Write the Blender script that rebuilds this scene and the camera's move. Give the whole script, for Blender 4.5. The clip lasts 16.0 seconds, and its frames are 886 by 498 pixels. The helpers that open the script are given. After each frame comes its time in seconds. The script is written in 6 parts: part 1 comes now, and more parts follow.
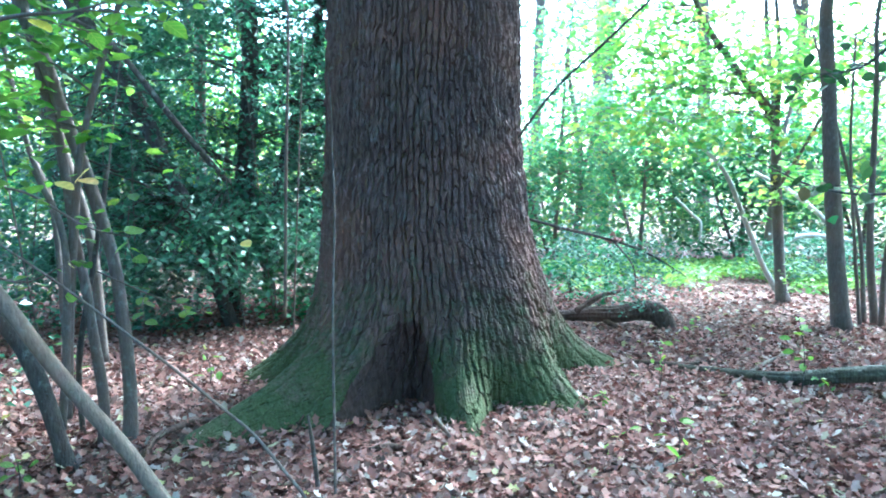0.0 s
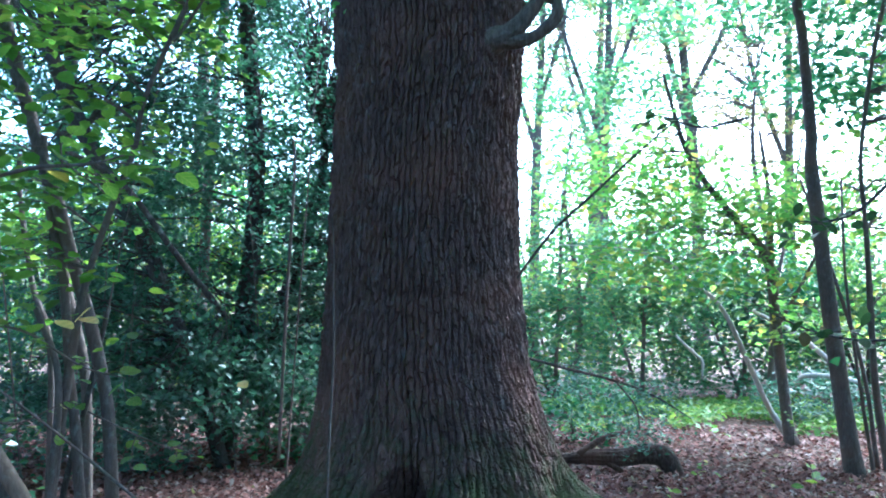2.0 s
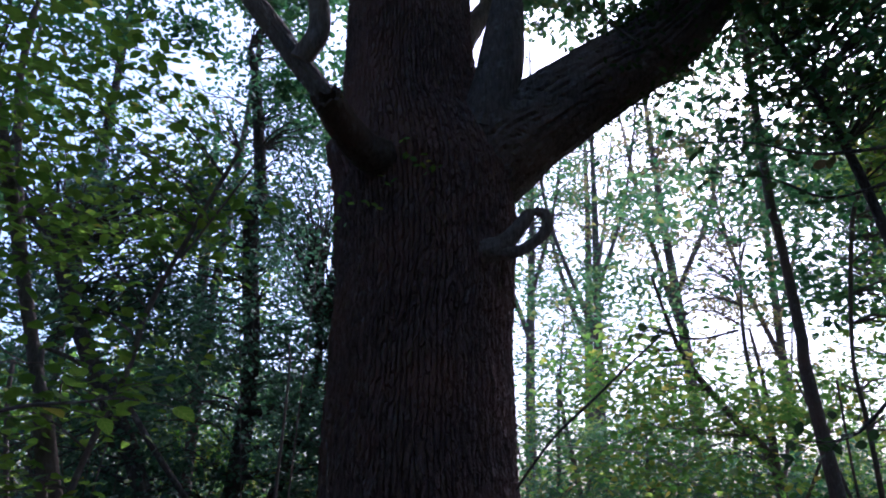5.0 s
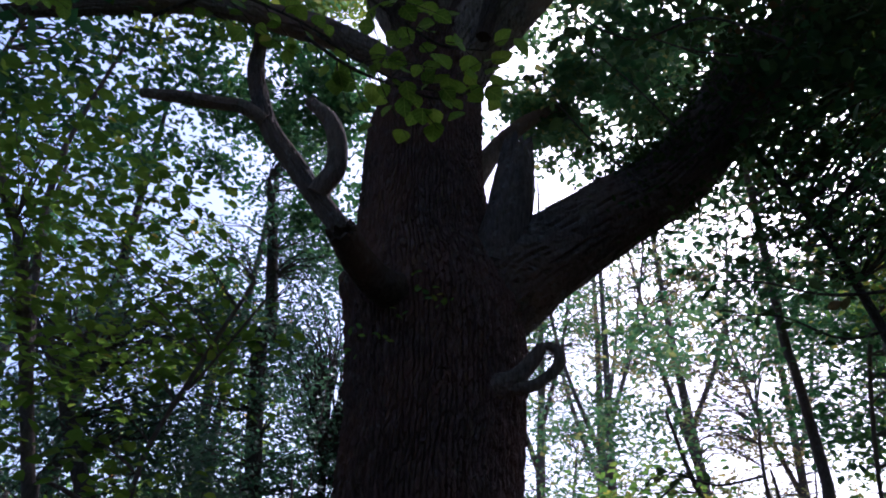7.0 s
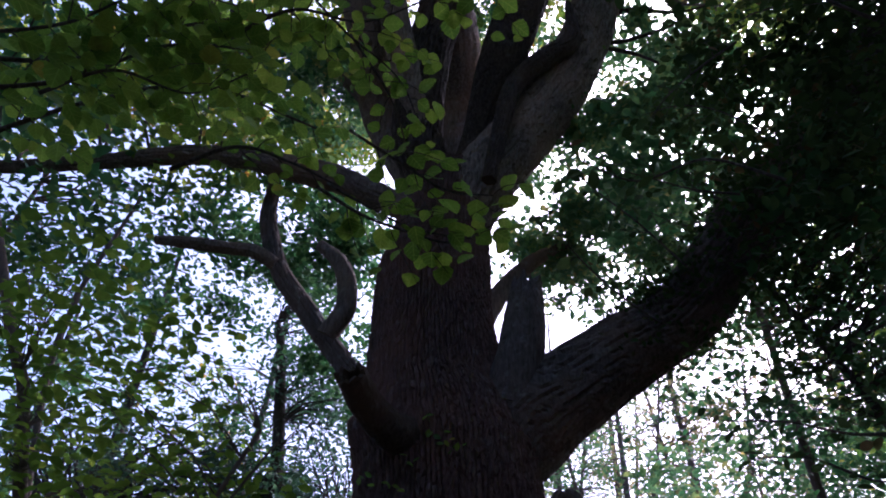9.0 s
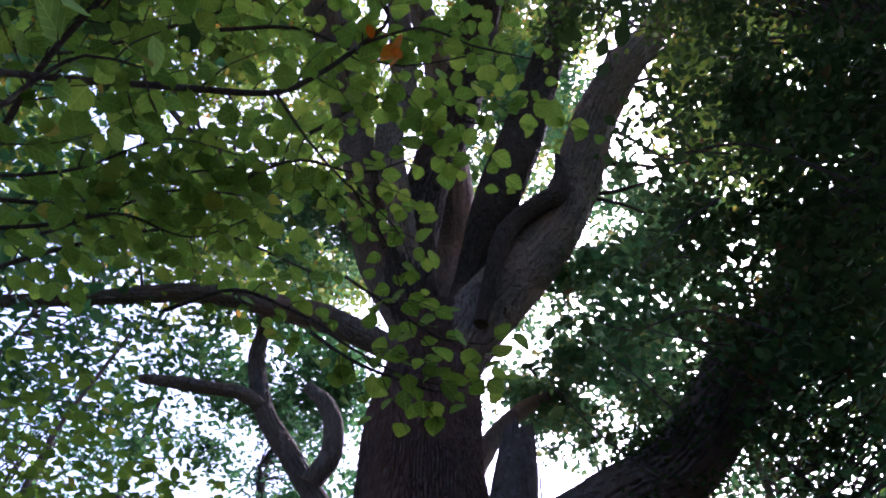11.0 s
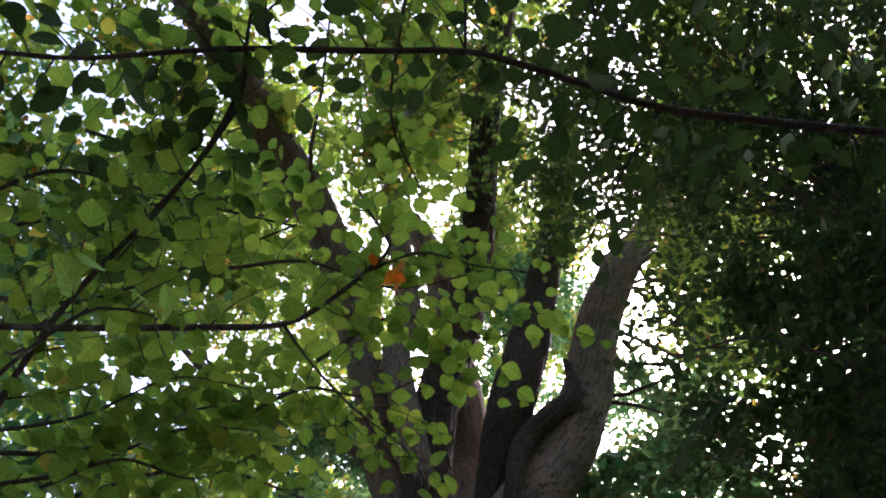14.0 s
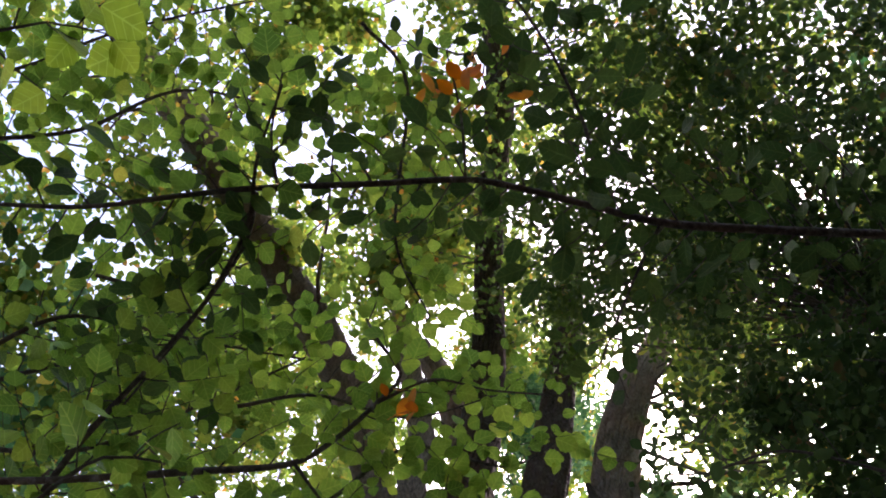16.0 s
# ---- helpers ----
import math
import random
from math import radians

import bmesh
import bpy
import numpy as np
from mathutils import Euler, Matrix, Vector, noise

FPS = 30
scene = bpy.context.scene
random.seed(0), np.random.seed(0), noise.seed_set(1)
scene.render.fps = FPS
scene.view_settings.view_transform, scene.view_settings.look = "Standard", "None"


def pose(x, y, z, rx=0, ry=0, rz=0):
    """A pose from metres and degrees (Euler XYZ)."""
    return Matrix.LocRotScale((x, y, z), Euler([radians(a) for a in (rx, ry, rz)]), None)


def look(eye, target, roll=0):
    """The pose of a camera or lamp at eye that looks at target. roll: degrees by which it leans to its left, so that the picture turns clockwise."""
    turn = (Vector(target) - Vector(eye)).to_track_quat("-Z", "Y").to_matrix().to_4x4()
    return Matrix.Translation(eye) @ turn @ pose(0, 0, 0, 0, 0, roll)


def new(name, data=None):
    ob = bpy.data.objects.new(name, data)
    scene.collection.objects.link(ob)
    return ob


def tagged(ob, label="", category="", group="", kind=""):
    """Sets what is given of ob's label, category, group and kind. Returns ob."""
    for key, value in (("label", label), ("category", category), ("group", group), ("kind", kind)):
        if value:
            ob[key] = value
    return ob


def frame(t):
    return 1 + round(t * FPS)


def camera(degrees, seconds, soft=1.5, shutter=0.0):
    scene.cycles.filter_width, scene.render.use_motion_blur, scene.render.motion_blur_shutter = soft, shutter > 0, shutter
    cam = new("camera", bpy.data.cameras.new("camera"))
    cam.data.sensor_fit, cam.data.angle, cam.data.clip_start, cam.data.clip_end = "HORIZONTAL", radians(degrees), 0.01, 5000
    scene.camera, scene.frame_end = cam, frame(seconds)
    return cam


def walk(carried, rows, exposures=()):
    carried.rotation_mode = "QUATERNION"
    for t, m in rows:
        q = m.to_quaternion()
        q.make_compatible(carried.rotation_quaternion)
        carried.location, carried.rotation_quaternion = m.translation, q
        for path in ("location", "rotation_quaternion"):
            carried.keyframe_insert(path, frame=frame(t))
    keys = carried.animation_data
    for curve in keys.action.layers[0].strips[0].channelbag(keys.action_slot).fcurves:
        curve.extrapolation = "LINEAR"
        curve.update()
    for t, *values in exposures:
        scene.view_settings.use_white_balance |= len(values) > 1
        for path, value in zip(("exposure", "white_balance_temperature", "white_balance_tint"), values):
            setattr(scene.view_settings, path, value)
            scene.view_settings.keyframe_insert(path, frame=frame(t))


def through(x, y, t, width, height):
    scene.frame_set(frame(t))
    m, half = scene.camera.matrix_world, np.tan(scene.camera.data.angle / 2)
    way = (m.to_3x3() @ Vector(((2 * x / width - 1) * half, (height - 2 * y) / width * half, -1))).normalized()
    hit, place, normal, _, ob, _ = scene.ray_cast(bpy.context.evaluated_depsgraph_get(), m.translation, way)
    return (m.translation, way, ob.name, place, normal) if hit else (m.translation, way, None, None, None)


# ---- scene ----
# ---------------------------------------------------------------- camera
cam = camera(63.0, 16.0, soft=1.9)
walk(cam, [(t, pose(x, y, z, rx, ry, rz)) for t, x, y, z, rx, ry, rz in [
    (0, 0.000, 0.000, 1.500, 84.50, 0.00, -0.00),
    (0.5, -0.002, -0.002, 1.509, 88.80, 0.47, 0.02),
    (1, -0.005, -0.000, 1.514, 90.96, 0.05, 0.09),
    (1.5, -0.005, -0.007, 1.530, 93.04, -0.28, 0.06),
    (2, -0.005, -0.008, 1.539, 95.06, -0.38, -0.07),
    (2.5, -0.004, -0.011, 1.550, 97.06, -0.58, -0.38),
    (3, -0.003, -0.017, 1.567, 99.42, -0.92, -0.73),
    (3.5, -0.009, -0.017, 1.590, 101.74, -1.14, -1.00),
    (4, -0.014, -0.028, 1.613, 104.28, -0.52, -0.92),
    (4.5, -0.018, -0.053, 1.646, 107.05, -0.15, -0.59),
    (7, -0.044, -0.076, 1.712, 119.85, -1.27, -0.33),
    (7.5, -0.047, -0.074, 1.723, 122.17, -1.38, 0.25),
    (8, -0.047, -0.070, 1.730, 124.70, -1.81, 0.49),
    (8.5, -0.047, -0.054, 1.751, 127.58, -1.30, 0.97),
    (9, -0.048, -0.061, 1.750, 130.69, -0.81, 0.90),
    (11.3, -0.063, -0.083, 1.775, 143.71, -1.07, -0.57),
    (11.5, -0.060, -0.082, 1.776, 145.08, -1.13, -0.59),
    (12, -0.062, -0.084, 1.787, 148.26, -0.89, -0.30),
    (12.5, -0.063, -0.087, 1.788, 151.04, -0.51, 0.27),
    (13, -0.062, -0.090, 1.790, 153.46, 0.05, 1.39),
    (13.5, -0.065, -0.095, 1.792, 155.89, 0.52, 2.59),
    (14, -0.066, -0.100, 1.792, 158.47, 0.65, 3.57),
    (14.5, -0.067, -0.101, 1.795, 160.97, 0.71, 4.66),
    (15, -0.069, -0.101, 1.798, 163.56, 0.74, 5.86),
    (15.5, -0.069, -0.103, 1.802, 165.99, 0.80, 6.59),
    (16, -0.068, -0.104, 1.801, 168.28, 0.97, 6.72)
]], exposures=[
    (0.0, 4.55, 4350, -10), (1.5, 3.92, 4350, -6), (2.5, 3.18, 4450, 4), (3.5, 2.5, 4600, 14), (4.5, 1.75, 4850, 24), (7.0, 1.05, 5200, 28), (9.0, 1.35, 5250, 36),
    (11.5, 2.38, 5300, 38), (12.0, 2.5, 5400, 34), (13.0, 2.55, 5750, 28), (14.5, 2.6, 6150, 27), (15.0, 2.62, 6200, 27), (16.0, 2.56, 6300, 30)])

# ---------------------------------------------------------------- light
world = bpy.data.worlds.new("world")
scene.world = world
world.use_nodes = True
wn = world.node_tree
sky = wn.nodes.new("ShaderNodeTexSky")
sky.sky_type = "NISHITA"
sky.sun_disc = False
sky.sun_elevation, sky.sun_rotation = radians(48), radians(40)
sky.air_density, sky.dust_density, sky.ozone_density = 1.0, 6.0, 1.0
wn.links.new(sky.outputs[0], wn.nodes["Background"].inputs["Color"])
wn.nodes["Background"].inputs["Strength"].default_value = 0.15
sun = new("sun", bpy.data.lights.new("sun", "SUN"))
sun.data.energy, sun.data.angle, sun.data.color = 0.8, radians(22), (1.0, 0.96, 0.9)
sun.matrix_world = look((20 * math.sin(radians(40)), 20 * math.cos(radians(40)), 22), (0, 0, 0))

rng = np.random.default_rng(7)


# ---------------------------------------------------------------- materials
def material(name):
    m = bpy.data.materials.new(name)
    m.use_nodes = True
    nt = m.node_tree
    nt.nodes.clear()
    out = nt.nodes.new("ShaderNodeOutputMaterial")
    return m, nt, out


def node(nt, kind, inputs=(), operation=""):
    n = nt.nodes.new(kind)
    if operation:
        n.operation = operation
    for k, v in dict(inputs).items():
        if isinstance(v, bpy.types.NodeSocket):
            nt.links.new(v, n.inputs[k])
        else:
            n.inputs[k].default_value = v
    return n


def ramp(nt, fac, stops, interpolation="LINEAR"):
    r = nt.nodes.new("ShaderNodeValToRGB")
    r.color_ramp.interpolation = interpolation
    e = r.color_ramp.elements
    while len(e) < len(stops):
        e.new(0.5)
    for el, (p, c) in zip(e, stops):
        el.position, el.color = p, (*c, 1)
    nt.links.new(fac, r.inputs[0])
    return r


def mix(nt, fac, a, b, blend="MIX"):
    n = nt.nodes.new("ShaderNodeMix")
    n.data_type, n.blend_type = "RGBA", blend
    for sock, v in ((n.inputs[0], fac), (n.inputs[6], a), (n.inputs[7], b)):
        if isinstance(v, bpy.types.NodeSocket):
            nt.links.new(v, sock)
        else:
            sock.default_value = v if not isinstance(v, tuple) else (*v, 1)
    return n.outputs[2]


def leaf_material(name, stops, through=0.45, rough=0.4, veins=0.0, gloss=0.35):
    """Leaves that vary from one to the next and let light through."""
    m, nt, out = material(name)
    geo = node(nt, "ShaderNodeNewGeometry")
    obj = node(nt, "ShaderNodeObjectInfo")
    pick = node(nt, "ShaderNodeMath", {0: geo.outputs["Random Per Island"], 1: obj.outputs["Random"]}, operation="ADD")
    pick = node(nt, "ShaderNodeMath", {0: pick.outputs[0]}, operation="FRACT")
    col = ramp(nt, pick.outputs[0], stops).outputs[0]
    tex = node(nt, "ShaderNodeTexCoord")
    spots = node(nt, "ShaderNodeTexNoise", {"Vector": tex.outputs["Object"], "Scale": 35.0, "Detail": 3.0})
    col = mix(nt, ramp(nt, spots.outputs[0], [(0.35, (0.25,) * 3), (0.7, (0.0,) * 3)]).outputs[0], col, (0.03, 0.035, 0.012))
    bump = None
    if veins:
        uv = node(nt, "ShaderNodeSeparateXYZ", {0: tex.outputs["UV"]})
        side = node(nt, "ShaderNodeMath", {0: uv.outputs[1], 1: 0.5}, operation="SUBTRACT")
        side = node(nt, "ShaderNodeMath", {0: side.outputs[0]}, operation="ABSOLUTE")
        slant = node(nt, "ShaderNodeMath", {0: side.outputs[0], 1: -0.75, 2: uv.outputs[0]}, operation="MULTIPLY_ADD")
        stripe = node(nt, "ShaderNodeMath", {0: slant.outputs[0], 1: 9.0}, operation="MULTIPLY")
        stripe = node(nt, "ShaderNodeMath", {0: stripe.outputs[0], 1: 1.0}, operation="PINGPONG")
        vein = ramp(nt, stripe.outputs[0], [(0.0, (1,) * 3), (0.16, (0,) * 3)])
        mid = ramp(nt, side.outputs[0], [(0.0, (1,) * 3), (0.03, (0,) * 3)])
        both = node(nt, "ShaderNodeMath", {0: vein.outputs[0], 1: mid.outputs[0]}, operation="MAXIMUM")
        col = mix(nt, node(nt, "ShaderNodeMath", {0: both.outputs[0], 1: veins}, operation="MULTIPLY").outputs[0], col, (0.3, 0.42, 0.1))
        bump = node(nt, "ShaderNodeBump", {"Height": both.outputs[0], "Strength": 0.5, "Distance": 0.002})
    p = node(nt, "ShaderNodeBsdfPrincipled", {"Base Color": col, "Roughness": rough, "Specular IOR Level": gloss})
    tcol = node(nt, "ShaderNodeHueSaturation", {"Color": col, "Hue": 0.485, "Saturation": 1.1, "Value": 1.85})
    tr = node(nt, "ShaderNodeBsdfTranslucent", {"Color": tcol.outputs[0]})
    if bump:
        nt.links.new(bump.outputs[0], p.inputs["Normal"])
    sh = node(nt, "ShaderNodeMixShader", {0: through, 1: p.outputs[0], 2: tr.outputs[0]})
    nt.links.new(sh.outputs[0], out.inputs[0])
    return m


def bark_material(name, dark, light, scale=1.0, moss=0.0, moss_top=0.8, lichen=0.15, bump=0.6):
    m, nt, out = material(name)
    tex = node(nt, "ShaderNodeTexCoord")
    pos = tex.outputs["Object"]
    long_ = node(nt, "ShaderNodeMapping", {"Vector": pos, "Scale": (1, 1, 0.22)})
    grain = node(nt, "ShaderNodeTexNoise", {"Vector": long_.outputs[0], "Scale": 38.0 * scale, "Detail": 8.0, "Roughness": 0.65})
    patch = node(nt, "ShaderNodeTexNoise", {"Vector": pos, "Scale": 1.7 * scale, "Detail": 4.0})
    fine = node(nt, "ShaderNodeTexNoise", {"Vector": pos, "Scale": 140.0 * scale, "Detail": 4.0})
    col = ramp(nt, grain.outputs[0], [(0.3, dark), (0.7, light)]).outputs[0]
    tint = tuple(min(1, c * k) for c, k in zip(light, (1.15, 0.9, 0.75)))
    col = mix(nt, ramp(nt, patch.outputs[0], [(0.45, (0,) * 3), (0.7, (0.6,) * 3)]).outputs[0], col, tint, "MIX")
    li = node(nt, "ShaderNodeTexNoise", {"Vector": pos, "Scale": 9.0 * scale, "Detail": 6.0, "Roughness": 0.7})
    col = mix(nt, ramp(nt, li.outputs[0], [(0.55, (0,) * 3), (0.72, (lichen,) * 3)]).outputs[0], col, (0.33, 0.36, 0.33))
    if moss:
        xyz = node(nt, "ShaderNodeSeparateXYZ", {0: pos})
        mn = node(nt, "ShaderNodeTexNoise", {"Vector": pos, "Scale": 4.5, "Detail": 9.0, "Roughness": 0.78})
        h = node(nt, "ShaderNodeMath", {0: xyz.outputs[2], 1: -1.0 / moss_top, 2: 0.06}, operation="MULTIPLY_ADD")
        h = node(nt, "ShaderNodeMath", {0: mn.outputs[0], 1: 2.2, 2: h.outputs[0]}, operation="MULTIPLY_ADD")
        mf = ramp(nt, h.outputs[0], [(0.5, (0,) * 3), (1.0, (moss,) * 3)])
        mcol = ramp(nt, fine.outputs[0], [(0.3, (0.02, 0.034, 0.01)), (0.7, (0.06, 0.088, 0.024))])
        col = mix(nt, mf.outputs[0], col, mcol.outputs[0])
    split = node(nt, "ShaderNodeMapping", {"Vector": pos, "Scale": (1, 1, 0.45)})
    split = node(nt, "ShaderNodeTexVoronoi", {"Vector": split.outputs[0], "Scale": 55.0 * scale})
    b0 = node(nt, "ShaderNodeBump", {"Height": split.outputs["Distance"], "Strength": bump * 0.8, "Distance": 0.012})
    b1 = node(nt, "ShaderNodeBump", {"Height": grain.outputs[0], "Strength": bump, "Distance": 0.016, "Normal": b0.outputs[0]})
    b2 = node(nt, "ShaderNodeBump", {"Height": fine.outputs[0], "Strength": 0.35, "Distance": 0.003, "Normal": b1.outputs[0]})
    p = node(nt, "ShaderNodeBsdfPrincipled", {"Base Color": col, "Roughness": 0.9, "Specular IOR Level": 0.2, "Normal": b2.outputs[0]})
    nt.links.new(p.outputs[0], out.inputs[0])
    return m


OAK_BARK = bark_material("oak_bark", (0.034, 0.022, 0.02), (0.158, 0.102, 0.088), moss=0.8, moss_top=1.25, lichen=0.22)
LIMB_BARK = bark_material("limb_bark", (0.035, 0.03, 0.028), (0.14, 0.12, 0.108), lichen=0.35)
DEAD_WOOD = bark_material("dead_wood", (0.06, 0.05, 0.042), (0.19, 0.155, 0.13), lichen=0.25)
PALE_WOOD = bark_material("pale_wood", (0.2, 0.19, 0.17), (0.5, 0.48, 0.44), lichen=0.3)
STEM_BARK = bark_material("stem_bark", (0.065, 0.053, 0.046), (0.145, 0.12, 0.105), scale=2.0, lichen=0.3, bump=0.25)
DARK_BARK = bark_material("dark_bark", (0.02, 0.018, 0.017), (0.085, 0.075, 0.066), scale=1.5, lichen=0.4, bump=0.4)
# bark colour lightened to stand for light falling on some crown stems
LIT_BARK = bark_material("lit_limb_bark", (0.05, 0.042, 0.036), (0.29, 0.245, 0.205), lichen=0.4, bump=0.8)
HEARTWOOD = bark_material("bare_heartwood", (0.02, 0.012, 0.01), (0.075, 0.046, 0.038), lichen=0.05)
POLE_BARK = bark_material("pole_bark", (0.095, 0.075, 0.058), (0.22, 0.172, 0.135), scale=2.0, lichen=0.25, bump=0.25)
# bark colour darkened to stand for shade on crown stems and snags
SHADED_BARK = bark_material("shaded_bark", (0.014, 0.012, 0.01), (0.08, 0.064, 0.053), lichen=0.12)
LOG_BARK = bark_material("log_bark", (0.024, 0.017, 0.014), (0.12, 0.082, 0.066), lichen=0.15)

HAZEL = leaf_material("hazel_leaf", [(0.0, (0.06, 0.13, 0.025)), (0.45, (0.1, 0.19, 0.035)), (0.9, (0.14, 0.23, 0.042)), (0.99, (0.17, 0.24, 0.045)), (1.0, (0.3, 0.25, 0.05))], 0.62, 0.45, veins=0.35)
BRIGHT = leaf_material("bright_leaf", [(0.0, (0.08, 0.19, 0.045)), (0.5, (0.12, 0.24, 0.055)), (0.9, (0.2, 0.28, 0.06)), (1.0, (0.38, 0.32, 0.07))], 0.62, 0.5)
OAK_LEAF = leaf_material("oak_leaf", [(0.0, (0.06, 0.12, 0.025)), (0.6, (0.11, 0.18, 0.035)), (0.93, (0.18, 0.22, 0.045)), (1.0, (0.34, 0.2, 0.05))], 0.6, 0.5)
HOLLY = leaf_material("holly_leaf", [(0.0, (0.032, 0.072, 0.046)), (0.6, (0.052, 0.112, 0.068)), (1.0, (0.095, 0.175, 0.095))], 0.4, 0.36, gloss=0.45)
EVERGREEN = leaf_material("evergreen_leaf", [(0.0, (0.018, 0.04, 0.014)), (0.6, (0.032, 0.066, 0.022)), (0.92, (0.055, 0.1, 0.032)), (1.0, (0.1, 0.07, 0.032))], 0.42, 0.6, gloss=0.15)
BEECH = leaf_material("beech_leaf", [(0.0, (0.02, 0.05, 0.016)), (0.7, (0.035, 0.078, 0.022)), (1.0, (0.06, 0.11, 0.03))], 0.3, 0.5, veins=0.08, gloss=0.18)
CANOPY = leaf_material("canopy_leaf", [(0.0, (0.026, 0.055, 0.014)), (0.6, (0.045, 0.088, 0.02)), (0.95, (0.08, 0.125, 0.03)), (1.0, (0.16, 0.12, 0.035))], 0.42, 0.5, gloss=0.2)
# hazel leaf made lighter in colour to stand for skylight coming through
BACKLIT = leaf_material("backlit_leaf", [(0.0, (0.15, 0.25, 0.035)), (1.0, (0.24, 0.31, 0.05))], 0.75, 0.45, veins=0.5)
MID = leaf_material("mid_leaf", [(0.0, (0.026, 0.085, 0.038)), (0.6, (0.048, 0.13, 0.052)), (1.0, (0.09, 0.18, 0.062))], 0.4, 0.45)
FAR = leaf_material("far_leaf", [(0.0, (0.05, 0.13, 0.06)), (0.6, (0.085, 0.18, 0.072)), (0.92, (0.15, 0.23, 0.08)), (1.0, (0.3, 0.28, 0.09))], 0.45, 0.5)
TAN = leaf_material("tan_leaf", [(0.0, (0.13, 0.16, 0.06)), (0.5, (0.22, 0.22, 0.08)), (1.0, (0.32, 0.25, 0.11))], 0.45, 0.5)
AUTUMN = leaf_material("autumn_leaf", [(0.0, (0.42, 0.16, 0.03)), (0.5, (0.5, 0.24, 0.05)), (1.0, (0.36, 0.12, 0.03))], 0.5, 0.5)
YELLOW = leaf_material("yellow_leaf", [(0.0, (0.6, 0.5, 0.12)), (1.0, (0.7, 0.52, 0.2))], 0.4, 0.5)
LITTER = leaf_material("litter_leaf", [(0.0, (0.042, 0.023, 0.02)), (0.2, (0.125, 0.054, 0.044)), (0.42, (0.2, 0.092, 0.072)), (0.62, (0.27, 0.14, 0.11)), (0.76, (0.13, 0.074, 0.064)), (0.9, (0.32, 0.21, 0.18)), (0.975, (0.4, 0.34, 0.3)), (1.0, (0.3, 0.28, 0.08))], 0.12, 0.7, gloss=0.2)
GRASS = leaf_material("grass_blade", [(0.0, (0.08, 0.17, 0.03)), (0.7, (0.15, 0.26, 0.05)), (1.0, (0.26, 0.32, 0.08))], 0.4, 0.45)


def soil_material():
    m, nt, out = material("soil")
    tex = node(nt, "ShaderNodeTexCoord")
    a = node(nt, "ShaderNodeTexVoronoi", {"Vector": tex.outputs["Object"], "Scale": 18.0})
    b = node(nt, "ShaderNodeTexNoise", {"Vector": tex.outputs["Object"], "Scale": 0.9, "Detail": 6.0})
    c = node(nt, "ShaderNodeTexNoise", {"Vector": tex.outputs["Object"], "Scale": 60.0, "Detail": 5.0})
    sep = node(nt, "ShaderNodeSeparateColor", {0: a.outputs["Color"]})
    col = ramp(nt, sep.outputs[0], [(0.0, (0.03, 0.018, 0.014)), (0.5, (0.085, 0.046, 0.034)), (0.85, (0.14, 0.085, 0.065)), (1.0, (0.24, 0.18, 0.15))]).outputs[0]
    col = mix(nt, ramp(nt, b.outputs[0], [(0.4, (0,) * 3), (0.65, (0.6,) * 3)]).outputs[0], col, (0.07, 0.05, 0.035))
    bump = node(nt, "ShaderNodeBump", {"Height": c.outputs[0], "Strength": 0.8, "Distance": 0.03})
    p = node(nt, "ShaderNodeBsdfPrincipled", {"Base Color": col, "Roughness": 0.95, "Specular IOR Level": 0.1, "Normal": bump.outputs[0]})
    nt.links.new(p.outputs[0], out.inputs[0])
    return m


SOIL = soil_material()


# ---------------------------------------------------------------- builders
def mesh_object(name, verts, faces, mat, parent=None, smooth=True, label=""):
    me = bpy.data.meshes.new(name)
    me.from_pydata([tuple(v) for v in verts], [], faces)
    me.materials.append(mat)
    me.polygons.foreach_set("use_smooth", [smooth] * len(me.polygons))
    ob = new(name, me)
    ob.parent = parent
    if label:
        tagged(ob, label)
    return ob


def thing(name, at, label, category, group="", kind=""):
    ob = new(name)
    ob.empty_display_size = 0.1
    ob.location = at
    bpy.context.view_layer.update()
    return tagged(ob, label, category, group, kind)


def adopt(ob, parent):
    ob.parent = parent
    ob.matrix_parent_inverse = Matrix.Translation(parent.location).inverted() if parent.type == "EMPTY" else Matrix()
    return ob


